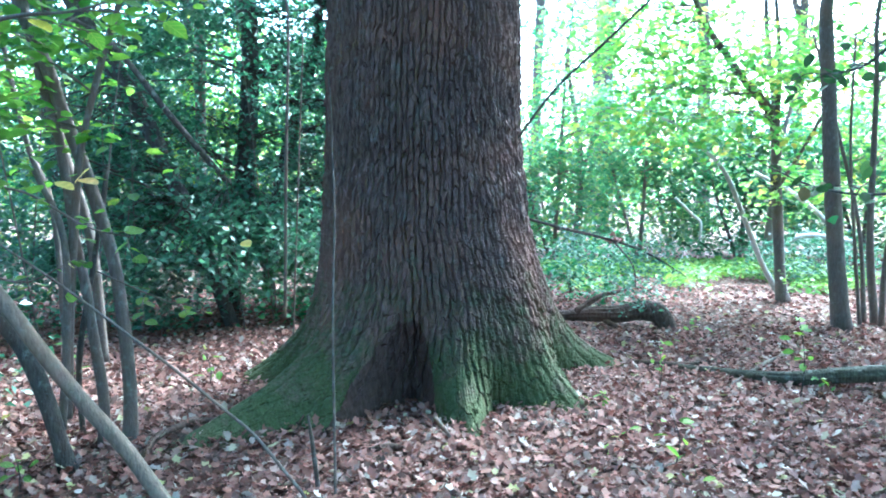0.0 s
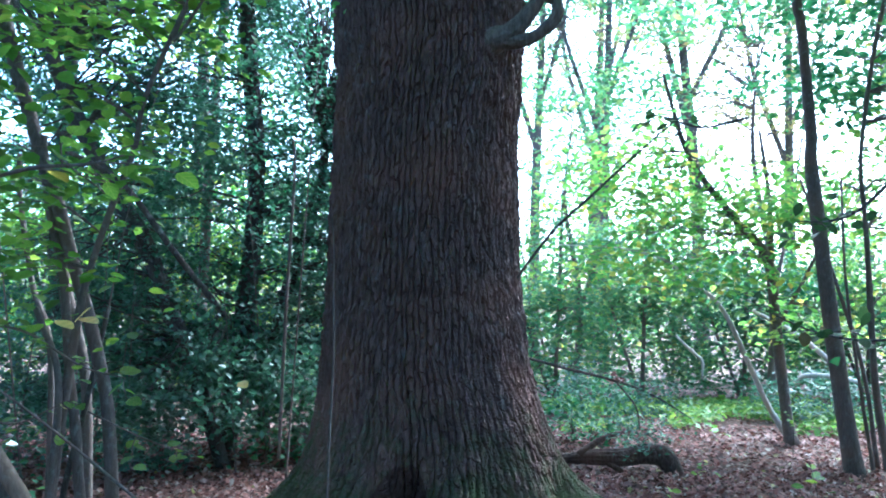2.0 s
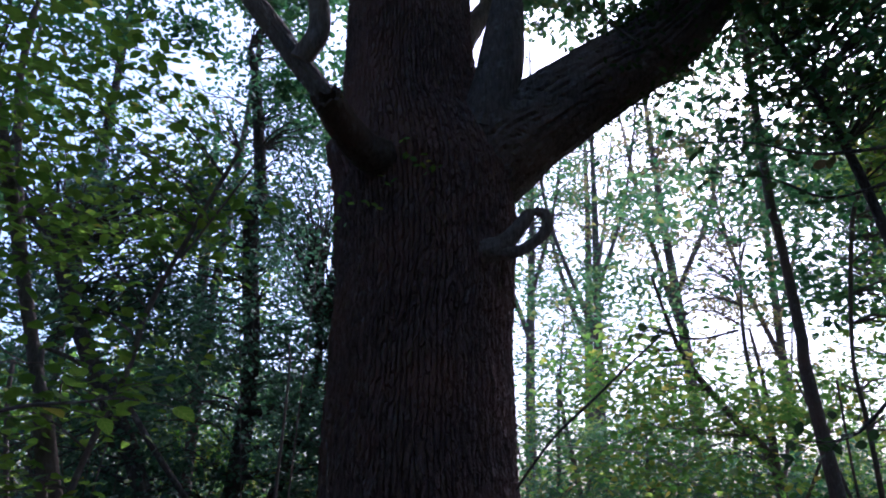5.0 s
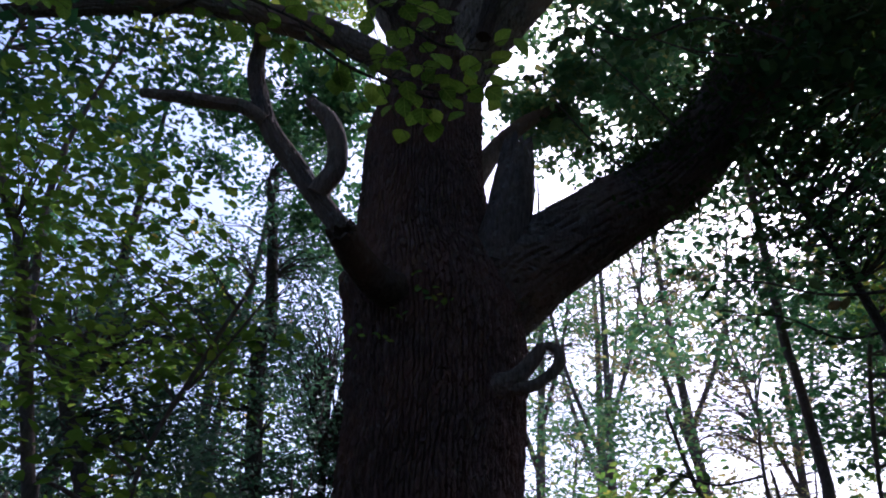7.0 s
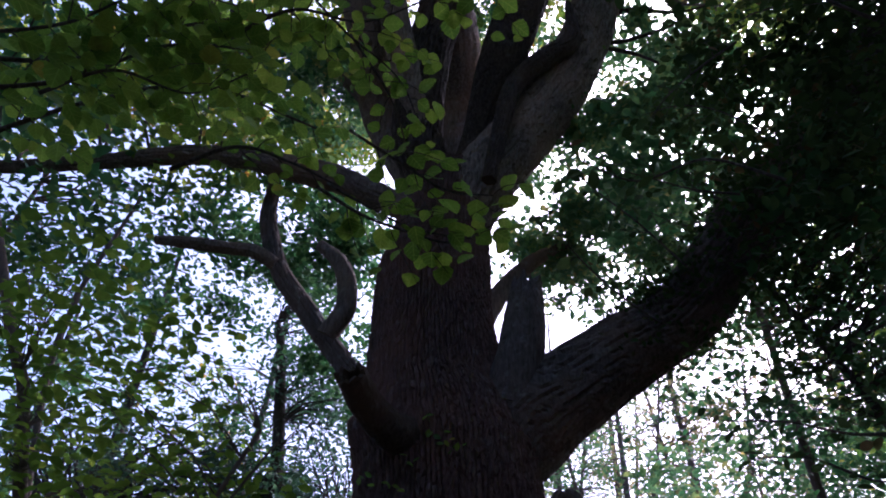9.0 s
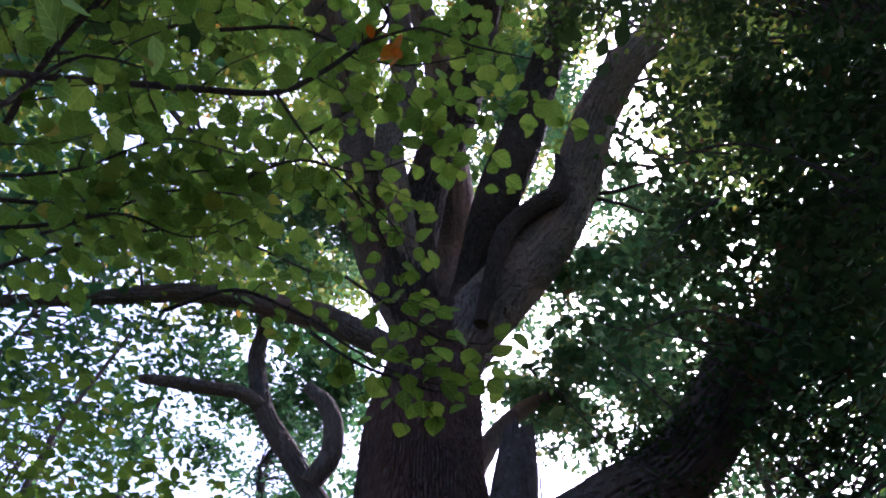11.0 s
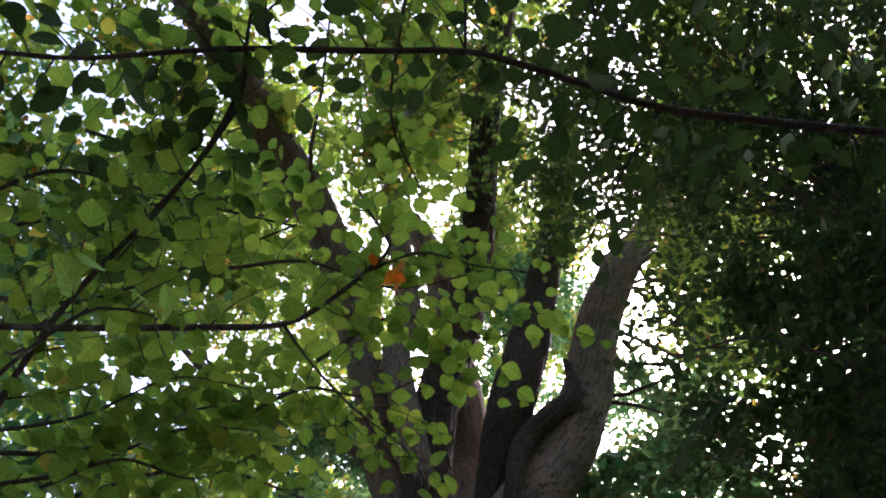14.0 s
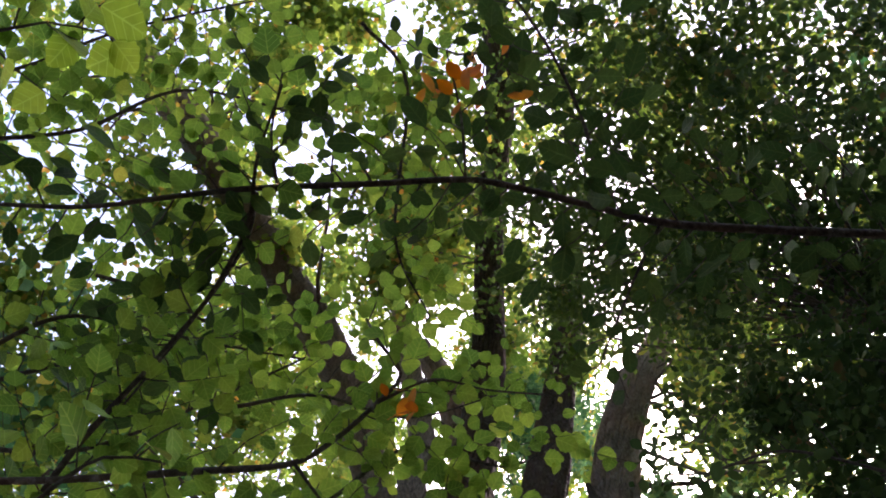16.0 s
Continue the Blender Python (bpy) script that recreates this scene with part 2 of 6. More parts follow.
def ridges(u, z, around, seed, tall=0.12, wide=0.19, crack=0.007, rise=0.14):
    """Bark in long upright ridges: braided furrows that open and close, crossed by a few short cracks.
    Returns relief 0 to 1, a value per plate, and how far each plate's lower lip stands out."""
    r = np.random.default_rng(seed)
    rows = int(z.max() / rise) + 12
    wander = r.normal(size=(around, rows)) * 0.17
    gate = r.random((around, rows))
    broad = 0.7 + 0.75 * r.random((around, rows))
    phase = 3 * r.random(around)
    k = np.floor(u).astype(int)
    best, col = np.full(u.shape, 9.0), np.full(u.shape, -9999)
    for d in (-1, 0, 1, 2):
        e = k + d
        m = e % around
        zi = np.clip(z / rise + phase[m], 0, rows - 2.001)
        i0 = zi.astype(int)
        t = zi - i0
        t = t * t * (3 - 2 * t)
        at = e + wander[m, i0] * (1 - t) + wander[m, i0 + 1] * t
        shut = np.clip((gate[m, i0] * (1 - t) + gate[m, i0 + 1] * t - 0.7) * 5, 0, 1)
        w = broad[m, i0] * (1 - t) + broad[m, i0 + 1] * t
        best = np.minimum(best, np.abs(u - at) / w + 0.8 * shut * wide)
        col = np.where(at <= u, np.maximum(col, e + 2), col)
    side = np.clip(best / wide, 0, 1) ** 0.62
    c = col % around
    shift = r.random(around)
    step = tall * (0.7 + 0.9 * r.random(around))
    v = (z + 1.0) / step[c] + shift[c] * 7
    v = v + 0.16 * np.sin(4.0 * u + 5.0 * shift[c])
    vi = np.round(v).astype(int)
    slot = (vi * 31 + c * 17) % 997
    table = r.random(997)
    cross = np.clip(np.abs(v - vi) * step[c] / crack, 0, 1) ** 0.7
    cross = np.where(table[slot] > 0.32, 0.25 + 0.75 * cross, 1.0)
    plate = table[(np.floor(v).astype(int) * 13 + c * 7) % 997]
    lip = (1 - (v - np.floor(v))) * plate
    return np.minimum(side, cross), plate, lip


def smooth_noise(x, y, z, f, seed=0):
    """A cheap smooth noise from a few sines, -1 to 1."""
    r = np.random.default_rng(seed)
    s = 0
    for k in range(5):
        d = r.normal(size=3) * f * (1 + 0.5 * k)
        s = s + np.sin(d[0] * x + d[1] * y + d[2] * z + r.random() * 6.28) / (1 + 0.4 * k)
    return s / 3.2


def curve(points, step):
    """A smooth line through points of x, y, z, radius."""
    p = np.array(points, float)
    p = np.vstack([2 * p[0] - p[1], p, 2 * p[-1] - p[-2]])
    out = []
    for i in range(1, len(p) - 2):
        n = max(2, int(np.linalg.norm(p[i + 1, :3] - p[i, :3]) / step))
        t = np.linspace(0, 1, n, endpoint=False)[:, None]
        a, b, c, d = p[i - 1], p[i], p[i + 1], p[i + 2]
        out.append(0.5 * (2 * b + (c - a) * t + (2 * a - 5 * b + 4 * c - d) * t * t + (3 * b - a - 3 * c + d) * t**3))
    return np.vstack([*out, p[-2:-1]])


def tube(points, step=0.06, sides=10, bark=0.0, plate=0.06, wobble=0.06, seed=1, hollow=False, jag=0.0):
    """A limb along points; bark is the depth of its plates. Returns vertices and faces."""
    c = curve(points, step)
    n = len(c)
    tan = np.gradient(c[:, :3], axis=0)
    tan /= np.linalg.norm(tan, axis=1)[:, None] + 1e-9
    ref = np.array([0.0, 0, 1]) if abs(tan[0, 2]) < 0.8 else np.array([0.0, 1, 0])
    us = []
    u = np.cross(ref, tan[0])
    for k in range(n):
        u = u - tan[k] * (u @ tan[k])
        u = u / np.linalg.norm(u)
        us.append(u)
    us = np.array(us)
    ws = np.cross(tan, us)
    ang = np.arange(sides) / sides * 2 * np.pi
    rad = np.maximum(c[:, 3], 0.0012)[:, None] * np.ones((1, sides))
    ring = us[:, None, :] * np.cos(ang)[None, :, None] + ws[:, None, :] * np.sin(ang)[None, :, None]
    base = c[:, None, :3] + ring * rad[:, :, None]
    lump = smooth_noise(base[..., 0], base[..., 1], base[..., 2], 0.35 / max(c[:, 3].mean(), 0.01) ** 0.7, seed)
    rad = rad * (1 + wobble * lump)
    if bark:
        length = np.concatenate([[0], np.cumsum(np.linalg.norm(np.diff(c[:, :3], axis=0), axis=1))])
        around = max(6, int(2 * np.pi * c[:, 3].mean() / plate))
        uu = ang[None, :] / (2 * np.pi) * around + 0 * rad + 0.5 * lump
        vv = length[:, None] / (plate * 2.6) + 0 * rad + 0.25 * lump + 1
        f, hue, lip = ridges(uu, vv * plate * 2.6, around, seed, tall=plate * 2.8)
        rad = rad + bark * (1.15 * f * (0.85 + 0.15 * hue) + 0.25 * lip - 1.0)
    v = (c[:, None, :3] + ring * rad[:, :, None]).reshape(-1, 3)
    if jag:
        v[-sides:] += tan[-1] * (jag * c[-1, 3] * np.random.default_rng(seed).normal(size=sides))[:, None]
    k = np.arange(n - 1)[:, None] * sides
    j = np.arange(sides)[None, :]
    j2 = (j + 1) % sides
    faces = np.stack([k + j, k + j2, k + sides + j2, k + sides + j], -1).reshape(-1, 4).tolist()
    v = list(v)
    if hollow:
        inner = c[-1, :3] + (np.array(v[-sides:]) - c[-1, :3]) * 0.68
        deep = inner - tan[-1] * c[-1, 3] * 3.0
        at = len(v)
        v += list(inner) + list(deep)
        for q in range(sides):
            w = (q + 1) % sides
            faces.append((at - sides + q, at - sides + w, at + w, at + q))
            faces.append((at + q, at + w, at + sides + w, at + sides + q))
        faces.append(tuple(range(at + sides, at + 2 * sides)))
    else:
        v.append(c[-1, :3] + tan[-1] * c[-1, 3] * 0.4)
        e = len(v) - 1
        faces += [(e - sides + q, e - sides + (q + 1) % sides, e) for q in range(sides)]
    faces.append(tuple(range(sides))[::-1])
    return v, faces


def limb(name, points, mat, parent, label="", **kw):
    v, f = tube(points, **kw)
    o = mesh_object(name, v, f, mat, label=label, smooth="bark" not in kw)
    return adopt(o, parent)


# leaf outlines: x along the midrib, y across, z the fold
LEAF_SMALL = (np.array([(0, 0, 0), (0.45, -0.34, 0.1), (1, 0, -0.06), (0.45, 0.34, 0.1)]), [(0, 1, 2), (0, 2, 3)])
LEAF_OVAL = (np.array([(0, 0, 0), (0.28, -0.3, 0.07), (0.68, -0.27, 0.06), (1, 0, -0.08), (0.68, 0.27, 0.06), (0.28, 0.3, 0.07)]), [(0, 1, 2, 3), (0, 3, 4, 5)])

LEAF_LOBED = (np.array([(0, 0, 0), (0.14, -0.1, 0.05), (0.3, -0.3, 0.16), (0.44, -0.16, 0.06), (0.62, -0.36, 0.2), (0.78, -0.15, 0.1), (1, 0, 0.16), (0.76, 0.2, 0.02), (0.6, 0.34, 0.13), (0.42, 0.17, 0.0), (0.28, 0.28, 0.1), (0.12, 0.1, 0.04)]), [(0, 1, 2, 3, 4, 5, 6), (0, 6, 7, 8, 9, 10, 11)])


def outline(round_, teeth, fold, droop, n=9, skew=0.8):
    """A full leaf with a toothed edge, folded at its midrib."""
    xs = np.linspace(0, 1, n + 2)
    half = round_ * np.sin(np.pi * xs**skew) ** 0.75 * (1 - 0.25 * xs * (skew < 1))
    half[1:-1] *= 1 + teeth * (-1.0) ** np.arange(n)
    v = [(x, 0, -droop * x * x) for x in xs]
    v += [(x + 0.03, -h, -droop * x * x + fold * h) for x, h in zip(xs[1:-1], half[1:-1])]
    v += [(x + 0.03, h, -droop * x * x + fold * h) for x, h in zip(xs[1:-1], half[1:-1])]
    m = n + 2
    f = [(0, m, 1), (0, 1, m + n)]
    for i in range(n - 1):
        f.append((i + 1, m + i, m + i + 1, i + 2))
        f.append((i + 1, i + 2, m + n + i + 1, m + n + i))
    f += [(n, m + n - 1, n + 1), (n, n + 1, m + 2 * n - 1)]
    return np.array(v), f


LEAF_HAZEL = outline(0.52, 0.06, 0.12, 0.14)
LEAF_BEECH = outline(0.29, 0.02, 0.16, 0.12, skew=1.0)


def leaf_mesh(name, at, size, mat, shape=LEAF_SMALL, tilt=0.6, seed=1, uv=False, ways=None):
    """One mesh of many leaves; tilt 0 lies flat, 1.5 points anywhere."""
    r = np.random.default_rng(seed)
    at = np.asarray(at, float)
    n = len(at)
    tv, tf = shape
    yaw = r.random(n) * 2 * np.pi if ways is None else ways + r.normal(size=n) * 0.5
    nrm = np.stack([r.normal(size=n) * tilt, r.normal(size=n) * tilt, np.ones(n)], 1)
    nrm /= np.linalg.norm(nrm, axis=1)[:, None]
    fwd = np.stack([np.cos(yaw), np.sin(yaw), -0.25 * r.random(n)], 1)
    fwd -= nrm * (fwd * nrm).sum(1)[:, None]
    fwd /= np.linalg.norm(fwd, axis=1)[:, None] + 1e-9
    sid = np.cross(nrm, fwd)
    s = (size * (0.65 + 0.6 * r.random(n)))[:, None, None]
    v = at[:, None, :] + s * (tv[None, :, 0:1] * fwd[:, None] + tv[None, :, 1:2] * sid[:, None] + tv[None, :, 2:3] * nrm[:, None])
    k = len(tv)
    me = bpy.data.meshes.new(name)
    loops = np.concatenate([np.array(f) for f in tf])
    lens = np.array([len(f) for f in tf])
    alll = (loops[None, :] + (np.arange(n) * k)[:, None]).ravel()
    tot = np.tile(lens, n)
    me.vertices.add(n * k)
    me.vertices.foreach_set("co", v.ravel())
    me.loops.add(len(alll))
    me.loops.foreach_set("vertex_index", alll)
    me.polygons.add(len(tot))
    me.polygons.foreach_set("loop_start", np.concatenate([[0], np.cumsum(tot)[:-1]]))
    me.polygons.foreach_set("loop_total", tot)
    if uv:
        lay = me.uv_layers.new(name="uv")
        q = np.tile(np.stack([tv[loops, 0], tv[loops, 1] + 0.5], 1), (n, 1))
        lay.data.foreach_set("uv", q.ravel())
    me.materials.append(mat)
    me.update()
    return me


def clumps(blobs, n, spread=0.22, seed=1, shell=0.35, per=40, flat=0.6, gaps=1.0):
    """Places of leaves in bunches within ellipsoids of (x, y, z, rx, ry, rz)."""
    r = np.random.default_rng(seed)
    b = np.array(blobs, float)
    vol = np.prod(b[:, 3:], axis=1) ** 0.75
    m = max(3, n // per)
    which = r.choice(len(b), m, p=vol / vol.sum())
    d = r.normal(size=(m, 3))
    d /= np.linalg.norm(d, axis=1)[:, None]
    d *= (shell + (1 - shell) * r.random(m))[:, None] ** 0.6
    cen = b[which, :3] + d * b[which, 3:]
    w = 0.3 + r.random(m)
    # high crowns fall into masses with sky between them
    w *= np.where(cen[:, 2] > 4.5, (1 - gaps) + gaps * np.clip(0.34 + 1.7 * smooth_noise(*cen.T, 1.5, 77), 0.03, 1.5), 1.0)
    pick = r.choice(m, n, p=w / w.sum())
    off = r.normal(size=(n, 3)) * spread * (0.6 + 0.8 * r.random(m)[pick])[:, None]
    off[:, 2] *= flat
    return cen[pick] + off, cen


def crown(name, blobs, n, size, mat, parent, shape=LEAF_SMALL, tilt=0.6, spread=0.22, seed=1, shell=0.35, per=40, flat=0.6, low=0.05, gaps=1.0):
    at, cen = clumps(blobs, n, spread, seed, shell, per, flat, gaps)
    at = at[at[:, 2] > low]
    o = new(name, leaf_mesh(name, at, size, mat, shape, tilt, seed))
    tagged(o, kind="stuff")
    adopt(o, parent)
    return cen


def twigs(name, roots, ends, mat, parent, r0=0.02, seed=1, sag=0.12, reach=2.6):
    """Thin branches from the nearest of the roots to each end."""
    r = np.random.default_rng(seed)
    roots = np.array(roots, float)
    vs, fs = [], []
    for e in ends:
        low = roots[roots[:, 2] < e[2] + 0.4]
        low = low if len(low) else roots
        a = low[np.argmin(np.linalg.norm(low - e, axis=1))]
        length = np.linalg.norm(e - a)
        if length > reach:
            continue
        k = 5
        t = np.linspace(0, 1, k)[:, None]
        p = a + (e - a) * t + r.normal(size=(k, 3)) * 0.05 * length * np.sin(np.pi * t)
        p[:, 2] += sag * length * np.sin(np.pi * t[:, 0])
        rr = (r0 * min(1.5, 0.4 + length / 3) * (1 - 0.85 * t[:, 0]))
        at = len(vs)
        d = (e - a) / (length + 1e-9)
        u = np.cross(d, (0.3, 0.5, 0.8))
        u /= np.linalg.norm(u) + 1e-9
        w = np.cross(d, u)
        for i in range(k):
            for q in range(4):
                g = q * np.pi / 2
                vs.append(p[i] + rr[i] * (u * math.cos(g) + w * math.sin(g)))
        for i in range(k - 1):
            for q in range(4):
                fs.append((at + i * 4 + q, at + i * 4 + (q + 1) % 4, at + i * 4 + 4 + (q + 1) % 4, at + i * 4 + 4 + q))
    if not vs:
        return None
    o = tagged(mesh_object(name, vs, fs, mat), kind="stuff")
    return adopt(o, parent)


def inside(points, step=0.25, start=0.3):
    c = curve(points, step)[:, :3]
    return c[int(len(c) * start):]


def spray(parent, points, mat, leaf_mat, leaf_size, seed, shape=LEAF_HAZEL, side=0.4, gap=0.09, lone=0, sides=7, flat=0.35, droop=0.1):
    """A branch with side twigs in one layer and leaves along them. Some leaves may be objects of their own."""
    r = np.random.default_rng(seed)
    v, f = tube(points, step=0.04, sides=sides, wobble=0.08, seed=seed)
    bough = adopt(mesh_object("branch", v, f, mat), parent)
    c = curve(points, gap)
    vs, fs, leaves, ways = [], [], [], []
    for i in range(2, len(c)):
        d = c[i, :3] - c[i - 1, :3]
        d /= np.linalg.norm(d) + 1e-9
        s = 1 if i % 2 else -1
        out = np.cross(d, (0, 0, 1)) * s
        out = out / (np.linalg.norm(out) + 1e-9) * (0.7 + 0.3 * r.random()) + d * 0.6 + np.array((0, 0, 0.25 * r.normal()))
        out /= np.linalg.norm(out)
        ln = side * (0.35 + 0.8 * r.random()) * (1 - 0.5 * i / len(c))
        mid = c[i, :3] + out * ln * 0.5 + np.array((0, 0, 0.04 * ln))
        end = c[i, :3] + out * ln + d * ln * 0.25 - np.array((0, 0, droop * ln))
        tv, tf = tube([(*c[i, :3], min(c[i, 3] * 0.5, 0.004)), (*mid, 0.0025), (*end, 0.001)], step=0.06, sides=4, wobble=0.0)
        fs += [tuple(q + len(vs) for q in g) for g in tf]
        vs += list(tv)
        k = max(2, int(ln / (leaf_size * 0.55)))
        for j in range(k):
            t = (j + 0.7) / k
            p = (1 - t) ** 2 * c[i, :3] + 2 * t * (1 - t) * mid + t * t * end
            leaves.append(p)
            ways.append(math.atan2(out[1], out[0]) + (0.9 if j % 2 else -0.9) * (1 - 0.5 * (j == k - 1)))
    adopt(tagged(mesh_object("branchwork", vs, fs, mat), kind="stuff"), parent)
    leaves, ways = np.array(leaves), np.array(ways)
    own = set(r.choice(len(leaves), min(lone, len(leaves)), replace=False).tolist()) if lone else set()
    rest = np.array([i for i in range(len(leaves)) if i not in own])
    if len(rest):
        o = new("foliage", leaf_mesh("foliage", leaves[rest], leaf_size, leaf_mat, shape, flat, seed, True, ways[rest]))
        adopt(tagged(o, kind="stuff"), parent)
    if own:
        me = leaf_mesh("leaf", np.zeros((1, 3)), leaf_size, leaf_mat, shape, 0.0, 3, True, np.zeros(1))
        for i in sorted(own):
            o = new("leaf", me)
            adopt(o, bough)
            g = 0.75 + 0.5 * r.random()
            o.matrix_basis = Matrix.LocRotScale(Vector(leaves[i]), Euler((r.normal() * flat, r.normal() * flat + 0.15, ways[i] + r.normal() * 0.4)), (g, g, g))


# ---------------------------------------------------------------- ground
def ground_height(x, y):
    away = np.clip((np.hypot(x, y - 5.5) - 1.0) / 3, 0, 1)
    return 0.035 * smooth_noise(x, y, 0 * x, 1.1, 5) * away + 0.06 * smooth_noise(x, y, 0 * x, 0.35, 6) * np.clip((np.hypot(x, y) - 5) / 6, 0, 1)


def build_ground():
    rad = np.concatenate([np.linspace(0.0, 16, 110)[1:], 16 * (1200 / 16) ** (np.arange(1, 26) / 25)])
    m = 160
    a = np.arange(m) / m * 2 * np.pi
    x = (rad[:, None] * np.cos(a)).ravel()
    y = (rad[:, None] * np.sin(a)).ravel() + 4
    z = ground_height(x, y)
    v = np.vstack([[0, 4, 0], np.stack([x, y, z], 1)])
    f = [(0, 1 + j, 1 + (j + 1) % m) for j in range(m)]
    for i in range(len(rad) - 1):
        for j in range(m):
            b, c = 1 + i * m, 1 + (i + 1) * m
            f.append((b + j, c + j, c + (j + 1) % m, b + (j + 1) % m))
    o = mesh_object("ground", v, f, SOIL)
    tagged(o, "dark brown woodland soil under autumn leaf litter", "ground", kind="structure")


build_ground()

# ---------------------------------------------------------------- the oak
OAK = (-0.13, 5.55, 0.0)
oak = thing("oak_tree", OAK, "huge old oak with deeply furrowed brown bark and mossy spreading roots", "tree")


def oak_trunk():
    """The bole with its root flare, a low hollow between two roots, and plates of bark."""
    zs = np.array([-0.2, 0.0, 0.25, 0.5, 0.8, 1.15, 1.6, 2.0, 2.85, 3.4, 3.9, 4.25, 4.6, 4.9, 5.6, 6.2, 7.0, 7.6])
    rs = np.array([0.9, 0.88, 0.86, 0.835, 0.805, 0.775, 0.745, 0.725, 0.705, 0.725, 0.755, 0.765, 0.7, 0.61, 0.57, 0.555, 0.47, 0.4])
    cx = np.array([-0.13, -0.13, -0.12, -0.1, -0.11, -0.14, -0.15, -0.15, -0.14, -0.11, -0.12, -0.14, -0.2, -0.26, -0.29, -0.29, -0.2, -0.17])
    rows = 600
    z = np.concatenate([np.linspace(-0.2, 1.2, 140)[:-1], np.linspace(1.2, 7.6, rows - 139)])
    a = np.concatenate([np.linspace(radians(-195), radians(15), 580, endpoint=False), np.linspace(radians(15), radians(165), 90, endpoint=False)])
    n = len(a)
    zz, aa = np.meshgrid(z, a, indexing="ij")
    r = np.interp(zz, zs, rs)
    # roots: direction in degrees, reach, width in degrees, height
    for ang, reach, wide, high in ((-129.5, 2.4, 10, 0.33), (-111, 1.6, 8, 0.42), (-78, 1.6, 9, 0.44), (-44, 1.56, 15, 0.5), (8, 1.72, 12, 0.4), (-170, 1.55, 16, 0.36), (62, 1.7, 18, 0.4), (120, 1.6, 18, 0.4)):
        d = np.degrees(np.angle(np.exp(1j * (aa - radians(ang)))))
        narrow = wide * (1 + 0.7 * np.clip(zz / 0.6, 0, 2))
        r = r + (reach - 0.9) * np.exp(-((np.abs(d) / narrow) ** 1.7)) * np.exp(-np.clip(zz + 0.02, 0, None) / high) ** 1.25
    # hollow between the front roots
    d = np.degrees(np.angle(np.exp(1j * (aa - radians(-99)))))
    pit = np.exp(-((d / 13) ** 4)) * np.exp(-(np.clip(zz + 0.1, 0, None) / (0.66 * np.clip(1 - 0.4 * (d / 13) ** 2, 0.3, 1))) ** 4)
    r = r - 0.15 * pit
    # swelling below the dead stub
    d = np.degrees(np.angle(np.exp(1j * (aa - radians(-150)))))
    r = r + 0.1 * np.exp(-((d / 22) ** 2) - ((zz - 4.42) / 0.16) ** 2)
    x0, y0 = r * np.cos(aa), r * np.sin(aa)
    warp = smooth_noise(x0, y0, zz, 2.0, 3)
    r = r * (1 + 0.018 * smooth_noise(x0, y0, zz, 1.1, 8)) + 0.012 * smooth_noise(x0, y0, zz, 5.0, 9)
    around = 116
    u = aa / (2 * np.pi) * around + 0.35 * warp + 0.14 * smooth_noise(x0, y0, zz, 40.0, 14)
    f, hue, lip = ridges(u, zz + 0.3 + 0.012 * smooth_noise(x0, y0, zz, 25.0, 15), around, 21, tall=0.125)
    rough = 0.006 * np.abs(smooth_noise(x0, y0, zz * 0.5, 70.0, 16)) + 0.01 * smooth_noise(x0, y0, zz * 0.6, 130.0, 17)
    soft = 1 - 0.3 * np.clip(1 - zz / 0.35, 0, 1)
    r = r + soft * (0.05 * f * (0.8 + 0.2 * hue) + 0.014 * lip + rough - 0.05)
    c = np.interp(zz, zs, cx)
    # crease lines where the bark is pinched
    for zc, k in ((1.62, 0.012), (2.35, 0.01), (3.0, 0.008)):
        r = r - k * np.exp(-((zz - zc - 0.05 * np.sin(aa * 3)) / 0.035) ** 2)
    verts = np.stack([c + r * np.cos(aa), 5.55 + r * np.sin(aa), zz], -1).reshape(-1, 3)
    i = np.arange(rows - 1)[:, None] * n
    j = np.arange(n)[None, :]
    k = (j + 1) % n
    faces = np.stack([i + j, i + k, i + n + k, i + n + j], -1).reshape(-1, 4).tolist()
    o = mesh_object("trunk", verts, faces, OAK_BARK, smooth=False, label="furrowed brown bark with green moss at the roots")
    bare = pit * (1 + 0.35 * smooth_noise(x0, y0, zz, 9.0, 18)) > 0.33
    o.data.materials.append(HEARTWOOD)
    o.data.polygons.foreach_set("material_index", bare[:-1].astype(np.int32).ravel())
    adopt(o, oak)


oak_trunk()
THICK = dict(step=0.03, sides=90, bark=0.042, plate=0.06, wobble=0.05)
MIDDLE = dict(step=0.03, sides=44, bark=0.024, plate=0.05, wobble=0.08)
THIN = dict(step=0.03, sides=20, wobble=0.2, bark=0.01, plate=0.035)
R_LIMB = [(-0.1, 5.6, 3.9, 0.3), (0.492, 5.5, 4.593, 0.4529), (0.909, 5.4, 4.857, 0.3697), (1.398, 5.25, 5.153, 0.3335), (1.933, 5, 5.441, 0.2977), (2.537, 4.65, 6.138, 0.3114), (3.107, 4.3, 6.635, 0.3137), (3.555, 3.9, 7.245, 0.3051), (4.144, 3.5, 7.618, 0.2921), (5.137, 3, 9.164, 0.2776)]
limb("limb", R_LIMB, LIMB_BARK, oak, "thick rising limb half hidden in ivy", seed=31, **THICK)
